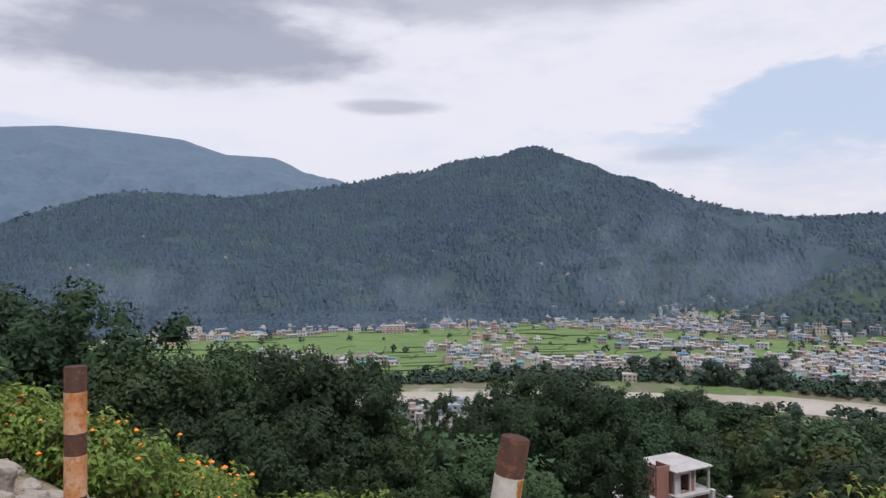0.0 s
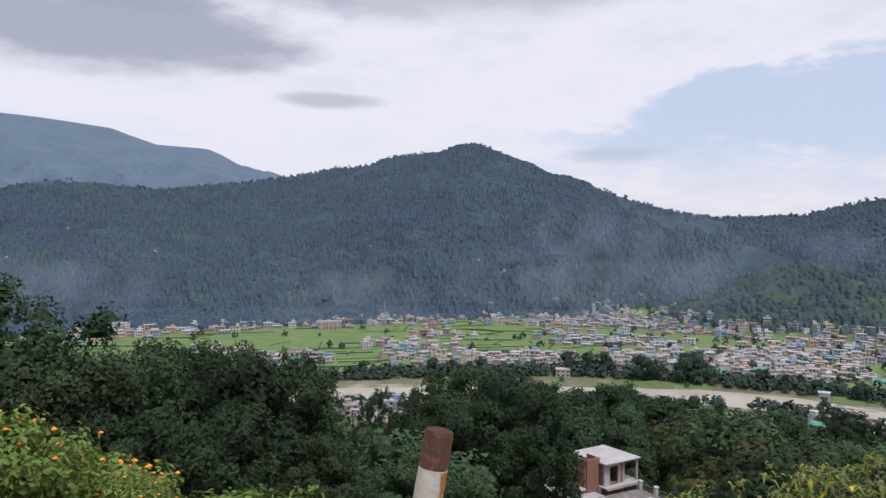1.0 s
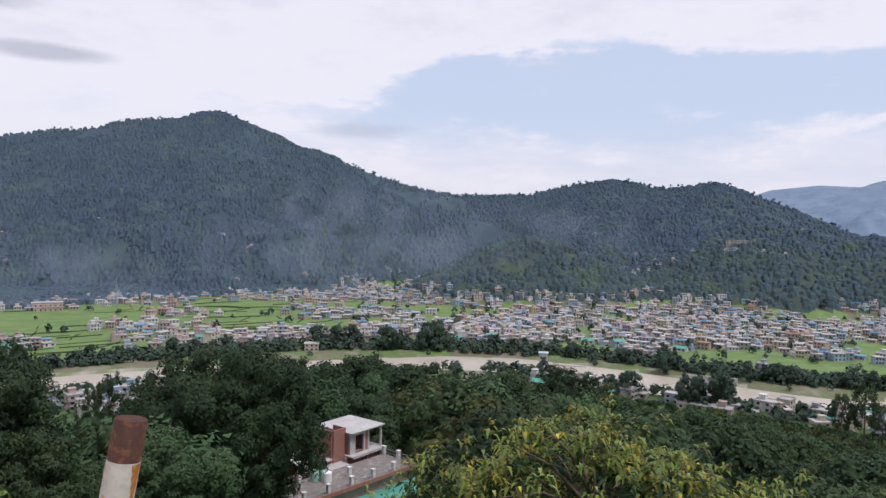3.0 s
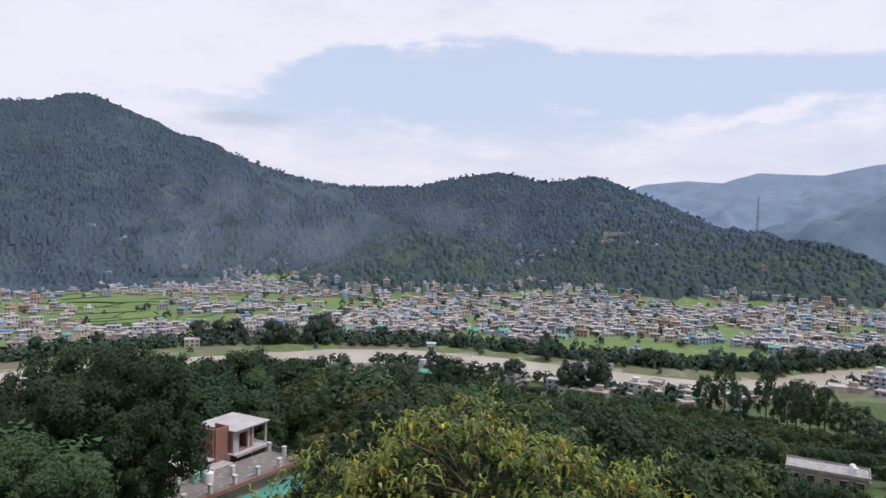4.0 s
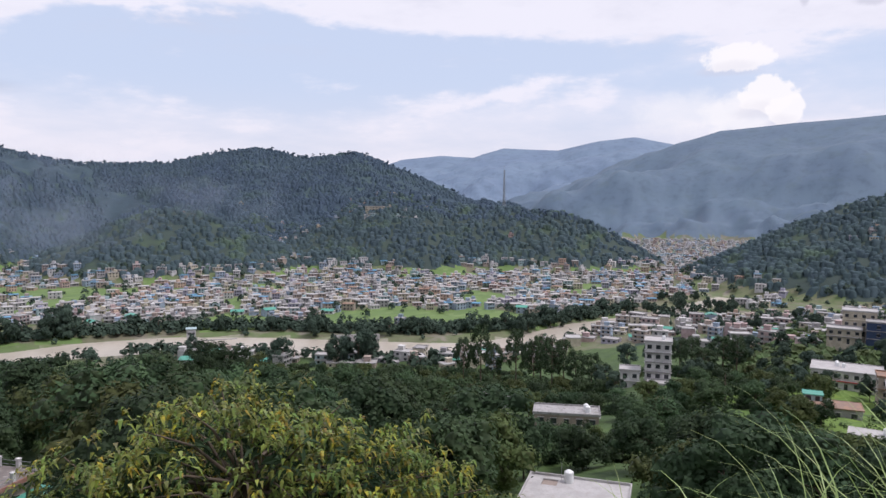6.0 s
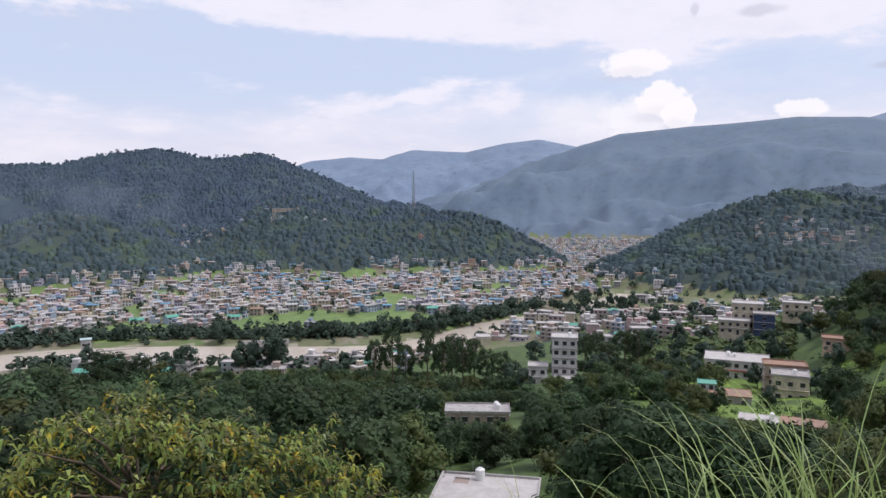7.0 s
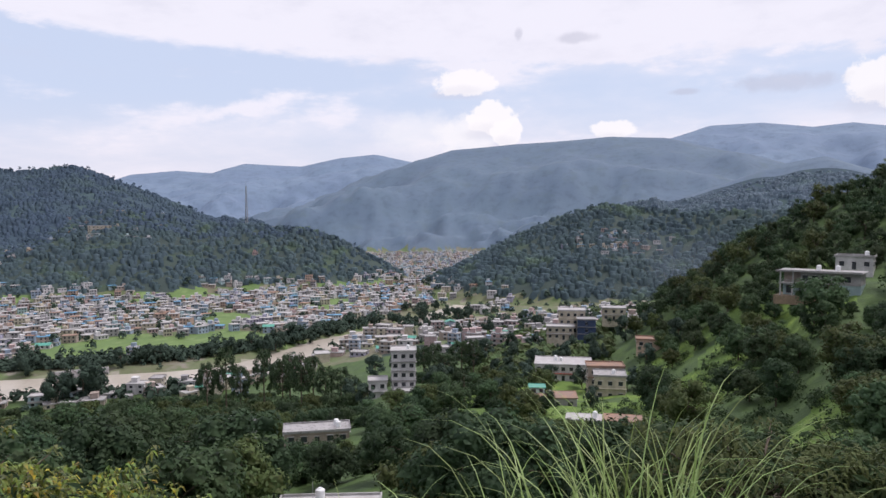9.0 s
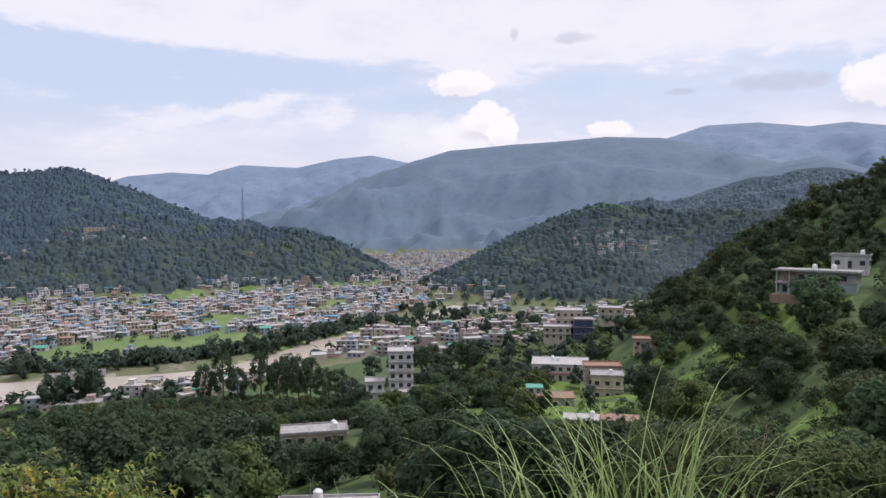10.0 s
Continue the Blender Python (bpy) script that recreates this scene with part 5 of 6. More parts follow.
def guard_post(m, total, bands, white, label, streaks=()):
    root = thing("guard_post", label, "post", "posts along the road edge", m)
    sides, r = 28, 0.072

    def ring_tube(z0, z1, rad, cap):
        a = np.linspace(0, 2 * np.pi, sides, endpoint=False)
        zs = np.linspace(z0, z1, 4)
        co = np.concatenate([np.stack([np.cos(a) * rad, np.sin(a) * rad, np.full(sides, z)], 1) for z in zs])
        i = np.arange(sides)
        j = (i + 1) % sides
        fa = [np.stack([i + k * sides, j + k * sides, j + (k + 1) * sides, i + (k + 1) * sides], 1) for k in range(3)]
        return co, np.concatenate(fa)

    pipe = bmesh.new()
    bmesh.ops.create_cone(pipe, cap_ends=True, segments=sides, radius1=r, radius2=r, depth=total + 1.2)
    bmesh.ops.translate(pipe, vec=(0, 0, (total - 1.2) / 2), verts=pipe.verts)
    rim = [e for e in pipe.edges if all(v.co.z > total - 0.01 for v in e.verts)]
    bmesh.ops.bevel(pipe, geom=rim, offset=0.006, segments=2, affect="EDGES")
    me = bpy.data.meshes.new("pipe")
    pipe.to_mesh(me)
    pipe.free()
    me.materials.append(RUST)
    for p in me.polygons:
        p.use_smooth = len(p.vertices) == 4
    ob = new("pipe", me)
    ob.parent = root
    for z0, z1 in bands:
        part("paint_band", *ring_tube(total - z1, total - z0, r + 0.0015, False), white, root, "flaking white paint stained orange by rust", smooth=True)
    for a0, a1, z0, z1 in streaks:
        aa = np.radians(np.linspace(a0, a1, 9))
        zs = np.linspace(total - z1, total - z0, 9)
        width = [0.25, 0.45, 0.35, 0.6, 0.5, 0.8, 0.7, 0.95, 1.0]
        mid = (aa[0] + aa[-1]) / 2
        co = np.concatenate([np.stack([np.cos(mid + (aa - mid) * w) * (r + 0.003), np.sin(mid + (aa - mid) * w) * (r + 0.003), np.full(9, z)], 1) for z, w in zip(zs, width)])
        i = np.arange(8)
        fa = np.concatenate([np.stack([i + k * 9, i + 1 + k * 9, i + 10 + k * 9, i + 9 + k * 9], 1) for k in range(8)])
        part("rust_streak", co, fa, RUST_ORANGE, root, "orange rust streak", smooth=True)
    return root


def rock(seed, sx, sy, sz):
    rng = np.random.RandomState(seed)
    bm = bmesh.new()
    bmesh.ops.create_icosphere(bm, subdivisions=3, radius=1)
    off = rng.rand(3) * 50
    for v in bm.verts:
        n = noise.fractal(v.co * 1.1 + Vector(off), 1.0, 2.0, 4)
        k = 1 + 0.28 * n
        p = v.co * k
        v.co = Vector((max(-0.8, min(0.8, p.x)) * sx, max(-0.8, min(0.8, p.y)) * sy, max(-0.7, min(0.72, p.z)) * sz))
    me = bpy.data.meshes.new("rock")
    bm.to_mesh(me)
    bm.free()
    me.materials.append(STONE)
    return me


def verge():
    # rows: bearing, distance, top height, lean to the right, total height
    x, y = polar(-27.4, 5.45)
    guard_post(pose(x, y, 87.93, 0, 0, 20), 1.27, [(0.17, 0.45), (0.6, 0.88)], POST_RUSTY, "upright round steel guard post, brown and rusted white bands")
    x, y = polar(6.1, 3.5)
    guard_post(pose(x - 0.19, y, 88.03, 0, 9.5, 0), 1.06, [(0.185, 0.47), (0.62, 0.9)], POST_WHITE, "leaning round steel guard post, brown and white bands", [(-62, -18, 0.19, 0.36), (-50, -30, 0.3, 0.44), (-100, -80, 0.34, 0.46)])
    rng = np.random.RandomState(3)
    meshes = [rock(i, *s) for i, s in enumerate(((0.3, 0.2, 0.14), (0.22, 0.24, 0.12), (0.4, 0.26, 0.13), (0.16, 0.14, 0.1), (0.26, 0.3, 0.2)))]
    for i in range(90):
        az, d = rng.uniform(-37, -18), rng.uniform(5.4, 7.9)
        x, y = polar(az, d)
        ob = tagged(new("path_stone", meshes[rng.randint(5)]), "rough grey-brown stone in the path edge", "stone", "stones of the path")
        ob.matrix_basis = Matrix.LocRotScale((x, y, ground_z(x, y) + 0.02), Euler((rng.normal() * 0.15, rng.normal() * 0.15, rng.rand() * 6.28)), Vector((1, 1, 1)) * rng.uniform(0.2, 0.48))
    x, y = polar(-32.6, 6.2)
    ob = tagged(new("boulder", rock(9, 0.2, 0.17, 0.2)), "pale grey boulder at the path edge", "stone")
    ob.matrix_basis = pose(x, y, ground_z(x, y) + 0.08, 0, 10, 30)


def verge_plants():
    rng = np.random.RandomState(8)
    lant = [shrub(i, 0.75, 1.25, 950, 0.11, LEAF_SHRUB, "flowering_shrub", "bright green leafy shrub with small orange flowers", 8) for i in (1, 2, 3)]
    for k in lant:
        k["group"] = "flowering shrubs below the path"
    for i in range(58):
        az, d = -38 + 21 * ((i * 0.618) % 1), rng.uniform(8.2, 11.5)
        if az > -22:
            d = rng.uniform(7.6, 9.5)
        x, y = polar(az, d)
        top = 90 + d * float(np.interp(az, [-36, -30, -25, -21, -17], [-0.1, -0.15, -0.2, -0.24, -0.3]))
        g = ground_z(x, y)
        s = max(0.6, min(1.5, (top - g) / 1.35)) * rng.uniform(0.8, 1.0)
        place(lant[i % 3], x, y, s, rng.rand() * 6.28, z=min(g, top - 1.3 * s))
    low = [shrub(i, 0.6, 0.9, 800, 0.1, LEAF_SHRUB, "low_shrub", "low leafy green shrub with a few flowers", 4) for i in (5, 6)]
    for i in range(12):
        az, d = rng.uniform(-17, -7), rng.uniform(6.2, 8.5)
        x, y = polar(az, d)
        place(low[i % 2], x, y, rng.uniform(0.7, 0.95), rng.rand() * 6.28, z=90 - 0.355 * d - 0.7)
    bush = [shrub(i, 1.3, 2.0, 1900, 0.2, LEAF_MID, "verge_bush", "low leafy green bush on the verge slope", 0, 0.4) for i in (11, 12)]
    for az, d, rise, s in ((90, 11, -0.375, 0.9), (84, 12, -0.385, 0.9), (78, 12, -0.4, 0.9), (95, 10.5, -0.36, 0.9), (72, 13, -0.41, 0.8), (102, 10, -0.36, 0.8)):
        x, y = polar(az, d)
        place(bush[int(az) % 2], x, y, s, az, z=90 + d * rise - 2.0 * s)
    for i, (az, d, n, L, lean) in enumerate(((83.5, 7.2, 26, 2.7, (-0.3, 0.6)), (88, 6.8, 34, 2.6, (0.1, 0.5)), (92.5, 7.4, 34, 3.0, (0.2, 0.4)), (95, 6.8, 40, 2.7, (0.0, -0.2)), (77.5, 7.0, 18, 2.2, (-0.3, 0.7)), (98, 7.2, 34, 2.5, (0.1, -0.5)), (90, 7.8, 26, 2.9, (-0.2, 0.3)), (72, 7.2, 16, 2.2, (-0.1, 0.9)), (101, 7.4, 16, 2.3, (0.0, -0.6)), (86, 7.8, 16, 2.9, (0.0, 0.8)), (94, 8.0, 24, 3.1, (-0.2, 0.1)))):
        x, y = polar(az, d)
        grass_tuft("grass_tuft", x, y, n, L, 0.45, lean, 60 + i, "tall arching light green grass on the verge")


def smoke_material():
    """Thin bluish smoke: clear at its edges and where it is torn."""
    m = bpy.data.materials.new("smoke")
    m.use_nodes = True
    t = m.node_tree
    t.nodes.remove(t.nodes["Principled BSDF"])
    tc = t.nodes.new("ShaderNodeTexCoord")
    sep = t.nodes.new("ShaderNodeSeparateXYZ")
    t.links.new(tc.outputs["Generated"], sep.inputs[0])

    def op(kind, a, b):
        n = t.nodes.new("ShaderNodeMath")
        n.operation = kind
        for i, v in enumerate((a, b)):
            if isinstance(v, (int, float)):
                n.inputs[i].default_value = v
            else:
                t.links.new(v, n.inputs[i])
        return n.outputs[0]

    fx = op("MULTIPLY", sep.outputs[0], op("SUBTRACT", 1.0, sep.outputs[0]))
    fz = op("MULTIPLY", sep.outputs[2], op("SUBTRACT", 1.0, sep.outputs[2]))
    fade = op("POWER", op("MULTIPLY", op("MULTIPLY", fx, fz), 16.0), 1.3)
    nz = t.nodes.new("ShaderNodeTexNoise")
    nz.inputs["Scale"].default_value = 0.02
    nz.inputs["Detail"].default_value = 5
    t.links.new(tc.outputs["Object"], nz.inputs["Vector"])
    mr = t.nodes.new("ShaderNodeMapRange")
    t.links.new(nz.outputs[0], mr.inputs[0])
    mr.inputs[1].default_value, mr.inputs[2].default_value = 0.35, 0.75
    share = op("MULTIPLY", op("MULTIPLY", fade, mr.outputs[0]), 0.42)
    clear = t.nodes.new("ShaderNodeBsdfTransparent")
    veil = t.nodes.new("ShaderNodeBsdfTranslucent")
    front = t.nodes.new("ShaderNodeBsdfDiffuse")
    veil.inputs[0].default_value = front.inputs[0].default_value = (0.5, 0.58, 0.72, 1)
    both, mix = t.nodes.new("ShaderNodeMixShader"), t.nodes.new("ShaderNodeMixShader")
    t.links.new(front.outputs[0], both.inputs[1])
    t.links.new(veil.outputs[0], both.inputs[2])
    t.links.new(share, mix.inputs[0])
    t.links.new(clear.outputs[0], mix.inputs[1])
    t.links.new(both.outputs[0], mix.inputs[2])
    t.links.new(mix.outputs[0], t.nodes["Material Output"].inputs[0])
    return m


def smoke_drifts():
    """Smoke of field fires hanging over the houses."""
    smoke = smoke_material()
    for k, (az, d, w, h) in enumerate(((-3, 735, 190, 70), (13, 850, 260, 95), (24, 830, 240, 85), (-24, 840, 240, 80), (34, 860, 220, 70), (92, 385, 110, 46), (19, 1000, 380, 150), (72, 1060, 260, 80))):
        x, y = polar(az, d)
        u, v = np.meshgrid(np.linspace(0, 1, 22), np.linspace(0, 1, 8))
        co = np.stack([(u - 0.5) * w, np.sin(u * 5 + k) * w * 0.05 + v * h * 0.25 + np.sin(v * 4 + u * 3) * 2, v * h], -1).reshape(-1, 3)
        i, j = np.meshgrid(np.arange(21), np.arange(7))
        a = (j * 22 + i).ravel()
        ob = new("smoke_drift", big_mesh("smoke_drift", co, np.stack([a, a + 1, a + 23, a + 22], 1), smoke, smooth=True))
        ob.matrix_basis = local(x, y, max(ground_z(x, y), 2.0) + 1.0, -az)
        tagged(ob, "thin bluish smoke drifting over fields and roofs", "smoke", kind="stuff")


# ---- single buildings ----


def local(x, y, z, turn):
    return Matrix.LocRotScale((x, y, z), Euler((0, 0, radians(turn))), None)


def cyl(x, y, z0, z1, r, sides=14, dome=0.0):
    a = np.linspace(0, 2 * np.pi, sides, endpoint=False)
    rows = [(z0, r), (z1, r)] + ([(z1 + dome * 0.6, r * 0.72), (z1 + dome, r * 0.3)] if dome else [])
    co = np.concatenate([np.stack([x + np.cos(a) * q, y + np.sin(a) * q, np.full(sides, z)], 1) for z, q in rows] + [np.array([(x, y, rows[-1][0]), (x, y, z0)])])
    i = np.arange(sides)
    j = (i + 1) % sides
    fa = [np.stack([i + k * sides, j + k * sides, j + (k + 1) * sides, i + (k + 1) * sides], 1) for k in range(len(rows) - 1)]
    t = (len(rows) - 1) * sides
    c = len(co) - 2
    fa.append(np.stack([i + t, j + t, np.full(sides, c), np.full(sides, c)], 1)[:, :3][:, [0, 1, 2, 2]])
    return co, np.concatenate(fa)


def water_tank(x, y, z, r=0.55, h=1.15, material=None, label="white ribbed plastic water tank on a roof"):
    root = thing("water_tank", label, "water tank", "rooftop water tanks", local(x, y, z, 0))

    def ring_body(rows, sides=18):
        a = np.linspace(0, 2 * np.pi, sides, endpoint=False)
        co = np.concatenate([np.stack([np.cos(a) * q, np.sin(a) * q, np.full(sides, zz)], 1) for zz, q in rows])
        i = np.arange(sides)
        j = (i + 1) % sides
        return co, np.concatenate([np.stack([i + k * sides, j + k * sides, j + (k + 1) * sides, i + (k + 1) * sides], 1) for k in range(len(rows) - 1)])

    rows = [(0, 0.01), (0, r)]
    for k in range(5):
        b = h * k / 5
        rows += [(b + 0.03, r), (b + h * 0.1, r * 1.035), (b + h * 0.17, r)]
    rows += [(h, r), (h + 0.18 * r, r * 0.75), (h + 0.3 * r, r * 0.4)]
    part("body", *ring_body(rows), material or TANK_WHITE, root, smooth=True)
    part("lid", *ring_body([(h + 0.28 * r, r * 0.42), (h + 0.42 * r, r * 0.42), (h + 0.45 * r, 0.01)]), material or TANK_WHITE, root)
    return root


def plain_house(name, label, x, y, z, turn, w, d, floors, wall, roof, fh=2.9, per=3, trim=None, tanks=0, lip=0.4, category="house"):
    """A flat-roofed house, its front towards local -y, with floor bands, windows and a door."""
    root = thing(name, label, category, "", local(x, y, z, turn))
    h = floors * fh
    part("wall", *boxes((-w / 2, -d / 2, -3, w / 2, d / 2, h)), wall, root)
    part("roof", *flat_roof(w, d, h, lip, 0.35), roof, root)
    for f in range(1, floors):
        part("floor_band", *boxes((-w / 2 - 0.25, -d / 2 - 0.6, f * fh - 0.1, w / 2 + 0.25, -d / 2, f * fh + 0.08)), trim or roof, root)
    for f in range(floors):
        for i in range(per):
            if f == 0 and i == per // 2:
                add_window(root, (i + 0.5) / per * w - w / 2, -d / 2 - 0.01, 0.05, 0, 1.0, 2.05, "door")
            else:
                add_window(root, (i + 0.5) / per * w - w / 2, -d / 2 - 0.01, f * fh + 0.95, 0, 1.25, 1.25)
        for sx, tt in ((1, 90), (-1, -90)):
            for yy in (-d / 4, d / 4):
                add_window(root, sx * (w / 2 + 0.01), yy, f * fh + 0.95, tt, 1.1, 1.25)
    rng = np.random.RandomState(int(abs(x * 7 + y)) % 1000)
    m = root.matrix_basis
    for k in range(tanks):
        p = m @ Vector((rng.uniform(-w / 3, w / 3), rng.uniform(-d / 4, d / 3), h + 0.18))
        water_tank(p.x, p.y, p.z)
    return root


def unfinished_building():
    root = thing("unfinished_building", "half-built brick and concrete house without windows", "building", "", local(22.5, 69.0, 63.6, 28))
    root.scale = (0.72, 0.72, 0.72)
    part("foundation", *boxes((-6.5, 0.1, -6, 6.2, 7, 0.1)), CONCRETE, root)
    part("floor_slab", *boxes((-0.4, -1.1, 3.2, 6.6, 6.5, 3.38)), CONCRETE_LIGHT, root)
    part("roof_slab", *boxes((-0.35, -0.7, 6.5, 6.7, 6.6, 6.66)), CONCRETE_LIGHT, root, "pale bare concrete roof slab")
    part("balcony_edge", *boxes((-0.4, -1.16, 3.1, 6.66, -1.1, 3.44)), CONCRETE_LIGHT, root)
    col = big_mesh("column", *boxes((-0.14, -0.14, 0, 0.14, 0.14, 3.12)), CONCRETE_LIGHT)
    for cx, cy, cz in ((0.2, 0.1, 3.38), (3.0, 0.1, 3.38), (3.9, 0.1, 3.38), (6.3, -0.2, 3.38), (6.3, 3.2, 3.38), (6.3, 6.2, 3.38), (0.2, 6.2, 3.38), (6.3, -0.2, 0.08), (3.4, -0.2, 0.08), (6.3, 6.2, 0.08)):
        ob = new("column", col)
        ob.parent = root
        ob.matrix_basis = pose(cx, cy, cz)
    for nm, row, m in (("facade_wall", (0.34, 0.0, 3.38, 1.2, 0.22, 6.5), CONCRETE_LIGHT), ("facade_wall", (3.14, 0.0, 3.38, 3.76, 0.22, 6.5), BRICK), ("back_wall", (0.2, 6.3, 3.38, 6.2, 6.5, 6.5), BRICK), ("partition_wall", (3.3, 0.3, 3.38, 3.5, 6.2, 6.5), BRICK),
                       ("side_wall", (-0.05, 0.3, 3.38, 0.15, 6.1, 6.5), BRICK), ("ground_wall", (-0.2, 0.05, 0.1, 6.2, 0.3, 3.2), BRICK), ("lintel", (1.2, 0.0, 5.9, 3.14, 0.22, 6.5), CONCRETE_LIGHT), ("sill_wall", (1.2, 0.0, 3.38, 3.14, 0.18, 3.6), BRICK),
                       ("stair_tower_wall", (-2.6, 0.6, 0.1, -0.4, 0.85, 7.3), BRICK), ("stair_tower_wall", (-2.85, 0.85, 0.1, -2.6, 4.0, 7.3), BRICK), ("stair_tower_wall", (-0.4, 0.6, 6.66, -0.2, 3.0, 7.3), BRICK), ("annexe_wall", (-6.4, 1.2, 0.1, -5.0, 1.45, 3.3), BRICK), ("annexe_wall", (-3.2, 0.9, 0.1, -2.9, 3.5, 3.3), BRICK), ("annexe_wall", (-6.6, 1.5, 0.1, -6.35, 6.5, 3.3), BRICK)):
        part(nm, *boxes(row), m, root)
    part("annexe_roof", *boxes((-7.6, 0.4, 3.3, -2.9, 6.8, 3.46)), CONCRETE_LIGHT, root, "pale concrete roof of the annexe")
    part("porch_slab", *boxes((-4.6, -1.3, 2.6, -1.2, 0.9, 2.74)), CONCRETE_LIGHT, root)
    for bx in (-6.0, -5.1, -4.2):
        part("parapet_pier", *boxes((bx - 0.15, 1.0, 3.46, bx + 0.15, 1.3, 3.9)), CONCRETE_LIGHT, root)


def terrace_house():
    m = local(18.7, 65.7, 65.7, 24)
    root = thing("terrace_house", "low house whose flat concrete roof is a fenced terrace", "house", "", m)
    part("wall", *boxes((-8.5, -4.6, -7.5, 7.5, -0.6, 0)), PLASTER[6], root)
    part("roof", *boxes((-9.0, -5.0, 0, 8.0, -0.3, 0.2)), TERRACE, root, "weathered grey-brown concrete roof")
    part("kerb", *boxes((-9.0, -5.15, 0.0, 8.0, -5.0, 0.36)), BRICK, root, "dull red roof edge")
    pier = big_mesh("pier", *boxes((-0.16, -0.16, 0, 0.16, 0.16, 0.85), (-0.2, -0.2, 0.85, 0.2, 0.2, 0.95)), PLASTER[0])
    for px, py in [(-8.6 + 2.7 * k, -4.8) for k in range(7)] + [(-8.6 + 2.7 * k, -0.6) for k in range(4)] + [(7.7, -2.7), (7.7, -0.6), (1.0, -2.8)]:
        ob = new("pier", pier)
        ob.parent = root
        ob.matrix_basis = pose(px, py, 0.2)
    for zz in (0.45, 0.8):
        part("rail", *tube((-8.6, -4.8, zz + 0.1), (7.7, -4.8, zz + 0.1), 0.025, 0.025, 6), STEEL, root)
        part("rail", *tube((-8.6, -0.6, zz + 0.1), (-0.5, -0.6, zz + 0.1), 0.025, 0.025, 6), STEEL, root)
        part("rail", *tube((7.7, -4.8, zz + 0.1), (7.7, -0.6, zz + 0.1), 0.025, 0.025, 6), STEEL, root)
    part("awning", *boxes((-1.0, -8.4, -1.0, 7.5, -5.15, -0.9)), TIN_GREEN, root, "teal green sheet awning")
    part("lower_roof", *boxes((3.0, -11, -2.2, 11, -8.4, -2.05)), CONCRETE_LIGHT, root)
    for px, py, mt in ((-2.0, -1.4, TANK_GREEN), (-0.9, -1.2, TANK_GREEN), (-1.3, -2.3, TANK_WHITE)):
        p = m @ Vector((px, py, 0.2))
        water_tank(p.x, p.y, p.z, 0.45, 0.85, mt, "pale green plastic water tank on the terrace" if mt is TANK_GREEN else "white plastic water tank on the terrace")
    x, y, z = m @ Vector((-6.9, -3.4, 0.2))
    water_tank(x, y, z, 0.72, 1.45, None, "large white ribbed water tank on the terrace")


def concrete_roof_house():
    m = local(72.0, 34.5, 57.0, -71)
    root = thing("concrete_house", "house below the verge with a bare concrete roof", "house", "", m)
    part("wall", *boxes((-5.4, -5.0, -8, 5.4, 3.0, -0.2)), PLASTER[6], root)
    part("roof", *boxes((-5.9, -5.6, -0.2, -4.2, 3.4, 0.0), (-2.4, -5.6, -0.2, 5.9, 3.4, 0.0), (-4.2, -5.6, -0.2, -2.4, 0.6, 0.0), (-4.2, 2.4, -0.2, -2.4, 3.4, 0.0)), CONCRETE_LIGHT, root, "pale concrete roof with a stair opening")
    part("parapet", *boxes((-5.9, 3.25, 0.0, 5.9, 3.4, 0.3), (-5.9, -5.6, 0.0, -5.75, 3.25, 0.3), (5.75, -5.6, 0.0, 5.9, 3.25, 0.3)), CONCRETE_LIGHT, root)
    # near-black sheet under the opening, added for the shade in the stair well
    part("stair_well", *boxes((-4.2, 0.6, -2.6, -2.4, 2.4, -2.5)), DARK, root)
    p = m @ Vector((-1.2, 2.2, 0))
    water_tank(p.x, p.y, p.z, 0.55, 1.2)
    part("vent_pipe", *tube((-2.1, 2.6, 0), (-2.1, 2.6, 2.0), 0.03, 0.03, 6), STEEL, root)


def lattice_mast(name, label, x, y, h, w0, w1, panels):
    z = ground_z(x, y) - 0.5
    root = thing(name, label, "mast", "", local(x, y, z, 20))
    legs = [(-1, -1), (1, -1), (1, 1), (-1, 1)]
    thick = max(0.1, h * 0.0045)
    for a, b in legs:
        part("leg", *tube((a * w0, b * w0, 0), (a * w1, b * w1, h), thick, thick * 0.7, 5), STEEL, root)
    braces = []
    for k in range(panels):
        t0, t1 = k / panels, (k + 1) / panels
        q0, q1 = w0 + (w1 - w0) * t0, w0 + (w1 - w0) * t1
        for i in range(4):
            a, b = legs[i], legs[(i + 1) % 4]
            braces.append(tube((a[0] * q0, a[1] * q0, t0 * h), (b[0] * q1, b[1] * q1, t1 * h), thick * 0.5, thick * 0.5, 4))
            braces.append(tube((b[0] * q1, b[1] * q1, t1 * h), (a[0] * q1, a[1] * q1, t1 * h), thick * 0.5, thick * 0.5, 4))
    part("bracing", *join(braces), STEEL, root)
    part("antenna", *tube((0, 0, h - 0.5), (0, 0, h + h * 0.09), thick * 0.6, thick * 0.3, 5), STEEL, root)


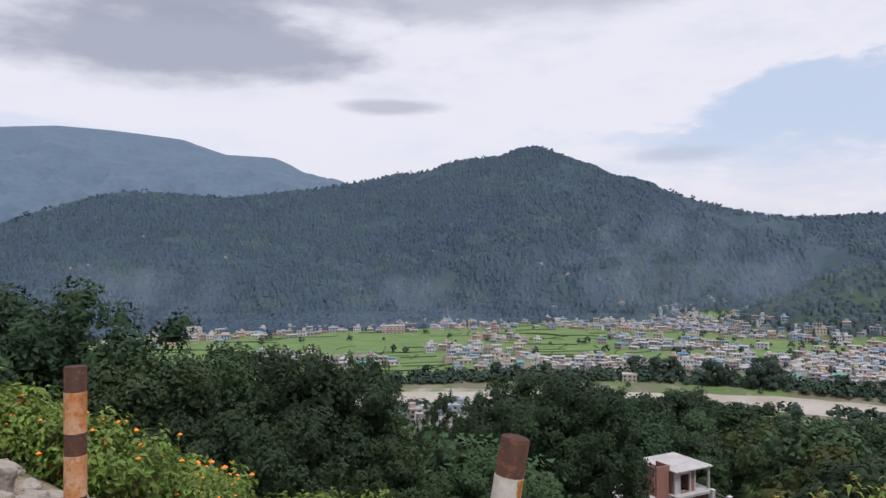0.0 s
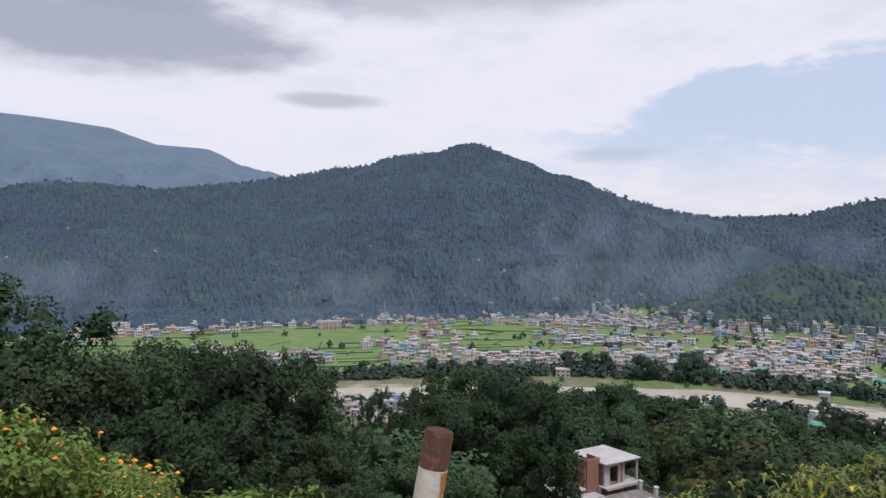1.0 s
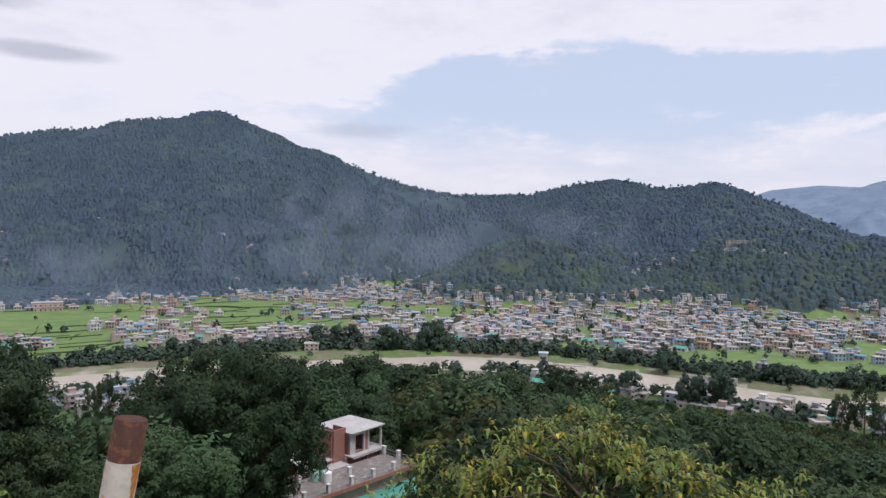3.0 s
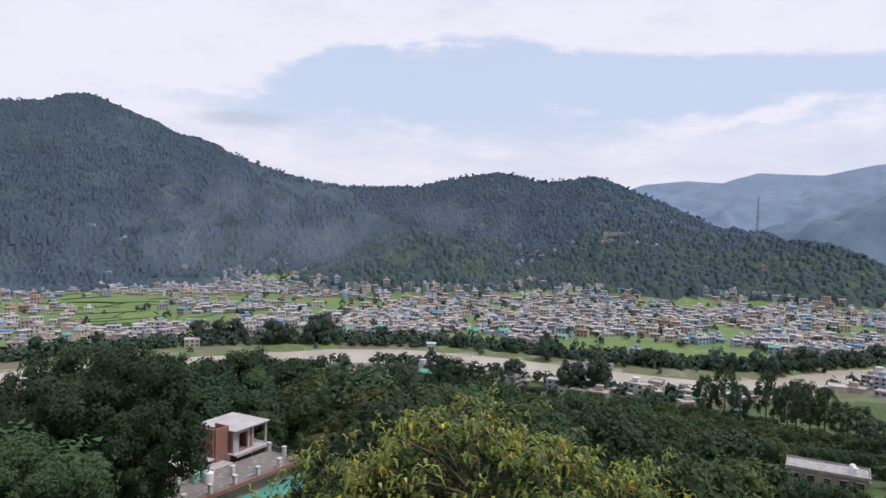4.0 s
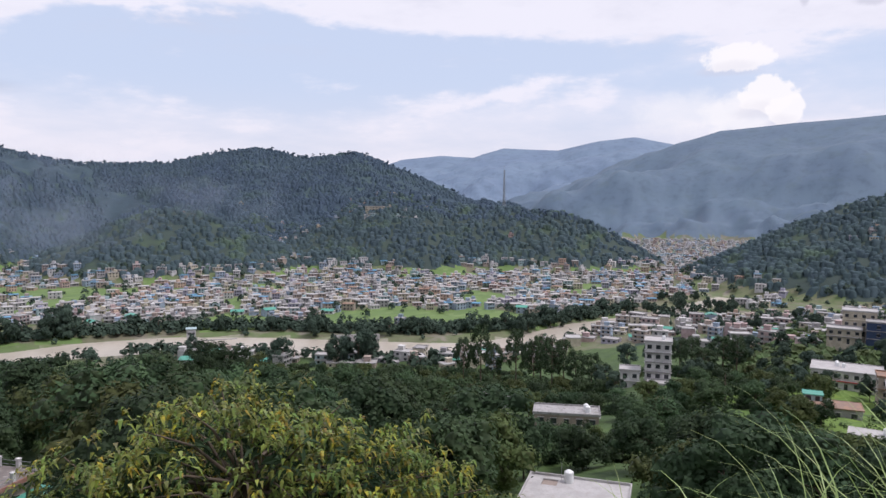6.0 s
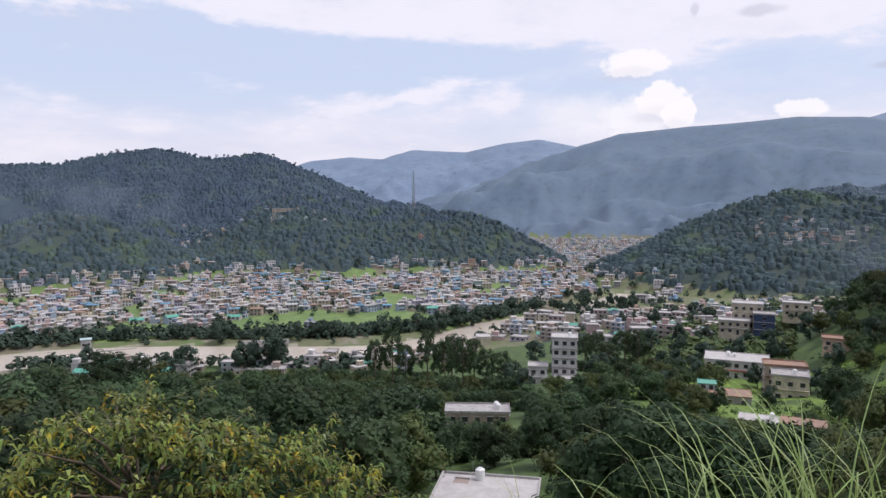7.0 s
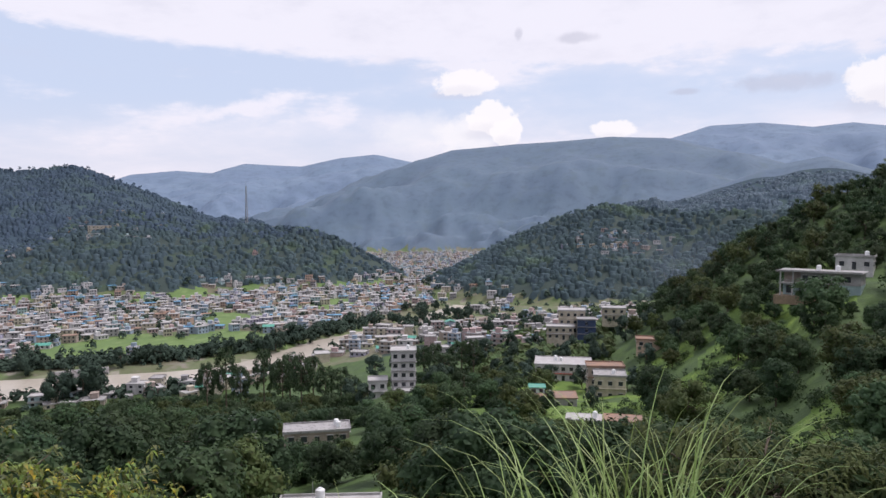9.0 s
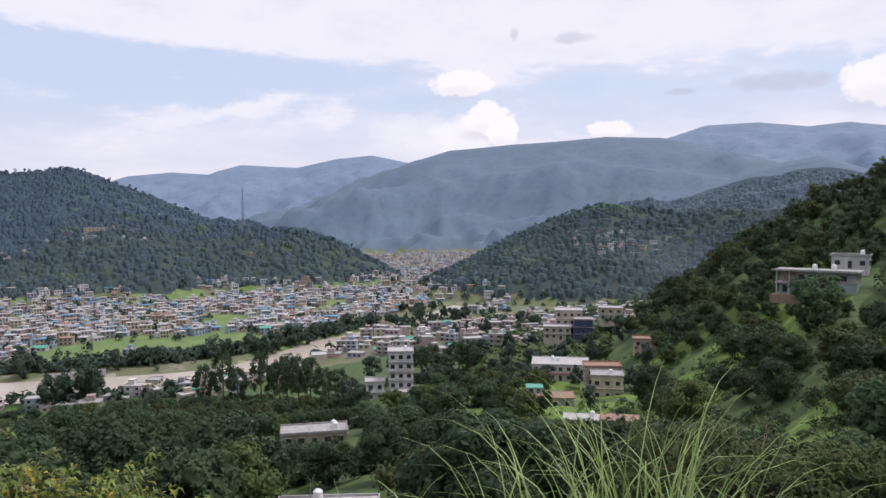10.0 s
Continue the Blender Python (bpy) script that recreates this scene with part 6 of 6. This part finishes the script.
def intake_tower():
    x, y = 242.5, 367.5
    root = thing("intake_tower", "white square water intake tower on piers in the river", "tower", "", local(x, y, -1.0, -33))
    for a in (-1.9, 1.9):
        for b in (-1.9, 1.9):
            part("pier", *boxes((a - 0.4, b - 0.4, -1, a + 0.4, b + 0.4, 5.2)), CONCRETE_LIGHT, root)
    part("cabin", *boxes((-2.6, -2.6, 5.2, 2.6, 2.6, 12.6)), PLASTER[0], root)
    part("roof", *boxes((-3.1, -3.1, 12.6, 3.1, 3.1, 12.95)), PLASTER[4], root, "pale blue roof slab")
    for a in (-1.3, 1.3):
        add_window(root, a, -2.61, 9.4, 0, 1.1, 1.4)
    part("footbridge", *boxes((2.6, -0.7, 5.0, 26, 0.7, 5.3)), CONCRETE, root)


def bank_wall():
    """The arched retaining wall on the far bank."""
    x, y = polar(46.2, 440)
    root = thing("retaining_wall", "pale river wall with buttresses on the far bank", "wall", "", local(x, y, 0.2, -45))
    part("wall", *boxes((-14, -0.5, -2, 14, 0.5, 4.2)), CONCRETE_LIGHT, root)
    but = big_mesh("buttress", *boxes((-0.35, -1.1, -2, 0.35, -0.5, 3.6)), CONCRETE_LIGHT)
    for k in range(9):
        ob = new("buttress", but)
        ob.parent = root
        ob.matrix_basis = pose(-12 + 3 * k, 0, 0)


def hillside_house():
    """A long house with a flat roof, a veranda and a turquoise lower floor at one end."""
    m = local(202.0, -42.0, 68.6, -112)
    root = thing("hillside_house", "long grey brick house with flat roof and turquoise veranda", "house", "", m)
    part("wall", *boxes((-4.5, -3.4, 2.9, 9.0, 4.0, 5.9)), PLASTER[5], root, "bare grey block wall")
    part("lower_wall", *boxes((-9.0, -1.8, -2.5, 0.5, 4.0, 2.7), (0.5, -3.2, -2.5, 9.0, 4.0, 2.9)), PLASTER[4], root, "turquoise painted lower floor")
    part("veranda_slab", *boxes((-9.6, -4.0, 2.7, 0.5, 4.0, 2.9)), CONCRETE_LIGHT, root)
    part("back_wall", *boxes((-9.0, -0.6, 2.9, -4.5, 4.0, 5.9)), PLASTER[6], root)
    part("roof", *boxes((-10.2, -4.8, 5.9, 9.6, 4.6, 6.15), (-10.2, -4.8, 6.15, 9.6, -4.65, 6.4)), CONCRETE, root, "weathered flat concrete roof")
    post = big_mesh("column", *boxes((-0.16, -0.16, 0, 0.16, 0.16, 3.0)), CONCRETE_LIGHT)
    for px, pz in ((-9.2, 2.9), (-6.2, 2.9), (-9.2, -0.3), (-6.4, -0.3), (-3.4, -0.3), (-0.6, -0.3)):
        ob = new("column", post)
        ob.parent = root
        ob.matrix_basis = pose(px, -3.7, pz)
    part("rail", *boxes((-9.4, -3.95, 3.7, -4.5, -3.88, 3.78), (-9.4, -3.95, 3.3, -4.5, -3.88, 3.36)), STEEL, root)
    for wx in (-3.4, -1.2, 1.0, 6.2):
        add_window(root, wx, -3.41, 3.7, 0, 1.3, 1.4)
    for wx in (-7.6, -4.6, -1.6):
        add_window(root, wx, -1.81, 0.2, 0, 1.2, 2.0, "door")
    part("patio", *boxes((-10.5, -5.2, -2.5, 9.5, 4.0, -0.3)), DIRT, root, "bare earth yard")
    for px, py in ((-1.0, 0.5), (3.2, 1.6)):
        p = m @ Vector((px, py, 6.15))
        water_tank(p.x, p.y, p.z, 0.6, 1.2)


def special_buildings():
    unfinished_building()
    terrace_house()
    concrete_roof_house()
    w, g, y = PLASTER[0], PLASTER[5], PLASTER[1]
    plain_house("apartment_house", "narrow white five-storey apartment house among trees", 208.0, 74.5, 33.0, -70, 7.4, 8, 5, w, CONCRETE_LIGHT, 2.9, 3, CONCRETE, 1)
    plain_house("white_house", "small white two-storey house beside the apartment house", 202.5, 81.0, 33.0, -68, 5.5, 6, 2, w, CONCRETE_LIGHT, 2.9, 2)
    plain_house("white_house", "white terraced house with outdoor stairs", 202.0, 71.0, 33.0, -70, 7.5, 5, 1, w, CONCRETE_LIGHT, 3.2, 2)
    plain_house("school_building", "long two-storey school with red trim and grey roof", 247.0, 29.5, 32.6, -83, 19, 13, 2, w, CONCRETE_LIGHT, 2.8, 7, TIN_RED, 3, 0.3, "school")
    plain_house("yellow_house", "pale yellow three-storey house on the green slope", 217.0, 12.0, 34.5, -84, 9.0, 8, 2, PLASTER[1], CONCRETE, 3.5, 3, PLASTER[1], 1)
    plain_house("brown_house", "brownish two-storey house with a rusty roof", 226.0, 14.0, 36.0, -80, 11, 7, 2, PLASTER[6], TIN_RUST, 3.1, 3)
    plain_house("tin_roof_house", "low house with a rusty brown tin roof", 190.0, 26.0, 38.0, -78, 13.5, 7, 1, PLASTER[5], TIN_RUST, 2.9, 4, None, 1, 0.1)
    plain_house("green_cabin", "small pale green rooftop cabin with flat roof", 192.5, 30.0, 40.2, -78, 4, 4, 1, PLASTER[4], TIN_GREEN, 2.2, 2, None, 0, 0.1)
    plain_house("cream_house", "large cream four-storey house with balconies", 332.0, 36.0, 35.0, -83, 12, 10, 3, y, CONCRETE_LIGHT, 3.3, 4, y, 1)
    plain_house("cream_annexe", "lower cream house with a flat roof", 322.0, 40.0, 33.0, -83, 12, 8, 2, y, CONCRETE_LIGHT, 2.8, 4)
    plain_house("wrapped_building", "building wrapped in dark blue construction netting", 322.0, 28.3, 33.0, -84, 8, 8, 3, mat("blue_netting", (0.05, 0.08, 0.16), (0.04, 0.06, 0.12), scale=1.0, fine=9), CONCRETE, 3.1, 1)
    plain_house("orange_house", "low house with orange-brown tin roof", 270.6, 0.5, 40.5, -88, 10, 7, 1, PLASTER[8], TIN_RUST, 2.9, 3)
    plain_house("blue_house", "white and blue bungalow among trees", 330.0, 3.5, 38.5, -88, 10, 7, 1, PLASTER[4], CONCRETE_LIGHT, 2.9, 3)
    plain_house("pale_house", "pale house with cream parapet among trees", 352.0, 18.0, 38.0, -86, 11, 8, 2, y, CONCRETE_LIGHT, 2.9, 3)
    hillside_house()
    plain_house("upper_house", "white house with dark shed roof above the road", 221.0, -54.0, 74.0, -110, 9, 6, 1, w, CONCRETE, 3.4, 3, None, 1)
    plain_house("blue_shed", "small shed with pale blue tin roof", 166.0, -42.0, 58.0, -104, 6, 4, 1, PLASTER[5], TIN_BLUE, 2.4, 2, None, 0, 0.05)
    plain_house("stone_shed", "low grey shed with flat roof in the grass", 161.0, 14.1, 41.2, -85, 8, 5, 1, PLASTER[5], CONCRETE_LIGHT, 2.6, 2, None, 1, 0.05)
    plain_house("stone_shed", "low brown shed with rusty roof in the grass", 161.5, 6.0, 41.6, -88, 8, 5, 1, PLASTER[6], TIN_RUST, 2.5, 2, None, 0, 0.05)
    plain_house("long_roof_house", "long house with a flat roof, piers and tanks", 136.5, 68.5, 41.3, -63, 13.5, 6, 1, PLASTER[6], CONCRETE, 2.9, 5, None, 2, 0.35)
    plain_house("small_roof_house", "small house with a pale roof in the wood", 139.0, 90.0, 40.5, -57, 9, 6, 1, w, CONCRETE_LIGHT, 2.8, 3, None, 0, 0.3)
    plain_house("teal_roof_hut", "hut with a pale teal tin roof among trees", 82.5, 89.0, 52.6, -43, 4.2, 3.6, 1, w, TIN_GREEN, 2.6, 2, None, 0, 0.05)
    plain_house("hilltop_house", "white hilltop house beside the antenna mast", 851.0, 496.5, ground_z(851, 496.5) - 0.5, -60, 16, 9, 2, w, CONCRETE_LIGHT, 3.2, 4)
    plain_house("hilltop_hall", "long cream hall on the wooded knoll", 706.0, 644.0, ground_z(706, 644) - 0.5, -47, 26, 9, 2, y, CONCRETE_LIGHT, 3.0, 6)
    plain_house("green_roof_hall", "riverside hall with a wide green roof", 300.0, 220.0, 1.6, -53, 17, 11, 1, w, TIN_GREEN, 3.2, 4, None, 0, 0.1)
    plain_house("field_house", "large white two-storey house at the field edge", -252.0, 712.0, 1.8, 20, 19, 10, 2, w, CONCRETE_LIGHT, 4.6, 5)
    plain_house("field_house", "white and pink two-storey house at the field edge", -52.0, 742.0, 1.8, 4, 24, 10, 2, PLASTER[2], CONCRETE_LIGHT, 4.0, 6)
    lattice_mast("lattice_mast", "thin steel lattice mast at the field edge", 5.2, 770.0, 28, 1.3, 0.4, 12)
    lattice_mast("antenna_mast", "tall red and grey antenna mast on the knoll", 848.0, 530.0, 66, 1.7, 0.6, 20)
    intake_tower()
    bank_wall()


def conifers():
    rng = np.random.RandomState(55)
    x, y = 179.4, 47.2
    place(make_pine(7, 14.5, 4.2, 2600, True), x, y, 1.0, 0.4, z=33.4)
    kinds = [make_pine(s, 15, 3.0, 2300) for s in (1, 2)]
    for k in kinds:
        k["group"] = "pines by the river"
    for az, d, top in ((56.3, 262, 41.5), (57.4, 255, 36), (59.2, 256, 41), (60.6, 250, 39), (62.1, 240, 42), (63.0, 246, 40), (64.0, 232, 39.5), (65.2, 238, 38), (66.0, 230, 37), (61.2, 262, 38), (72.8, 250, 43), (73.6, 245, 41), (75.0, 262, 42), (76.0, 258, 43), (54.9, 270, 35), (71.9, 262, 40)):
        x, y = polar(az, d)
        g = ground_z(x, y)
        place(kinds[rng.randint(2)], x, y, rng.uniform(0.85, 1.2), rng.rand() * 6, sz=(top - g + 0.4) / 15, z=g - 0.4)


far_woods()
wood_on_the_slope()
lower_wood()
hillside_trees()
near_trees()
lance_trees()
field_bunds()
valley_trees()
houses()
special_buildings()
conifers()
verge()
verge_plants()
smoke_drifts()
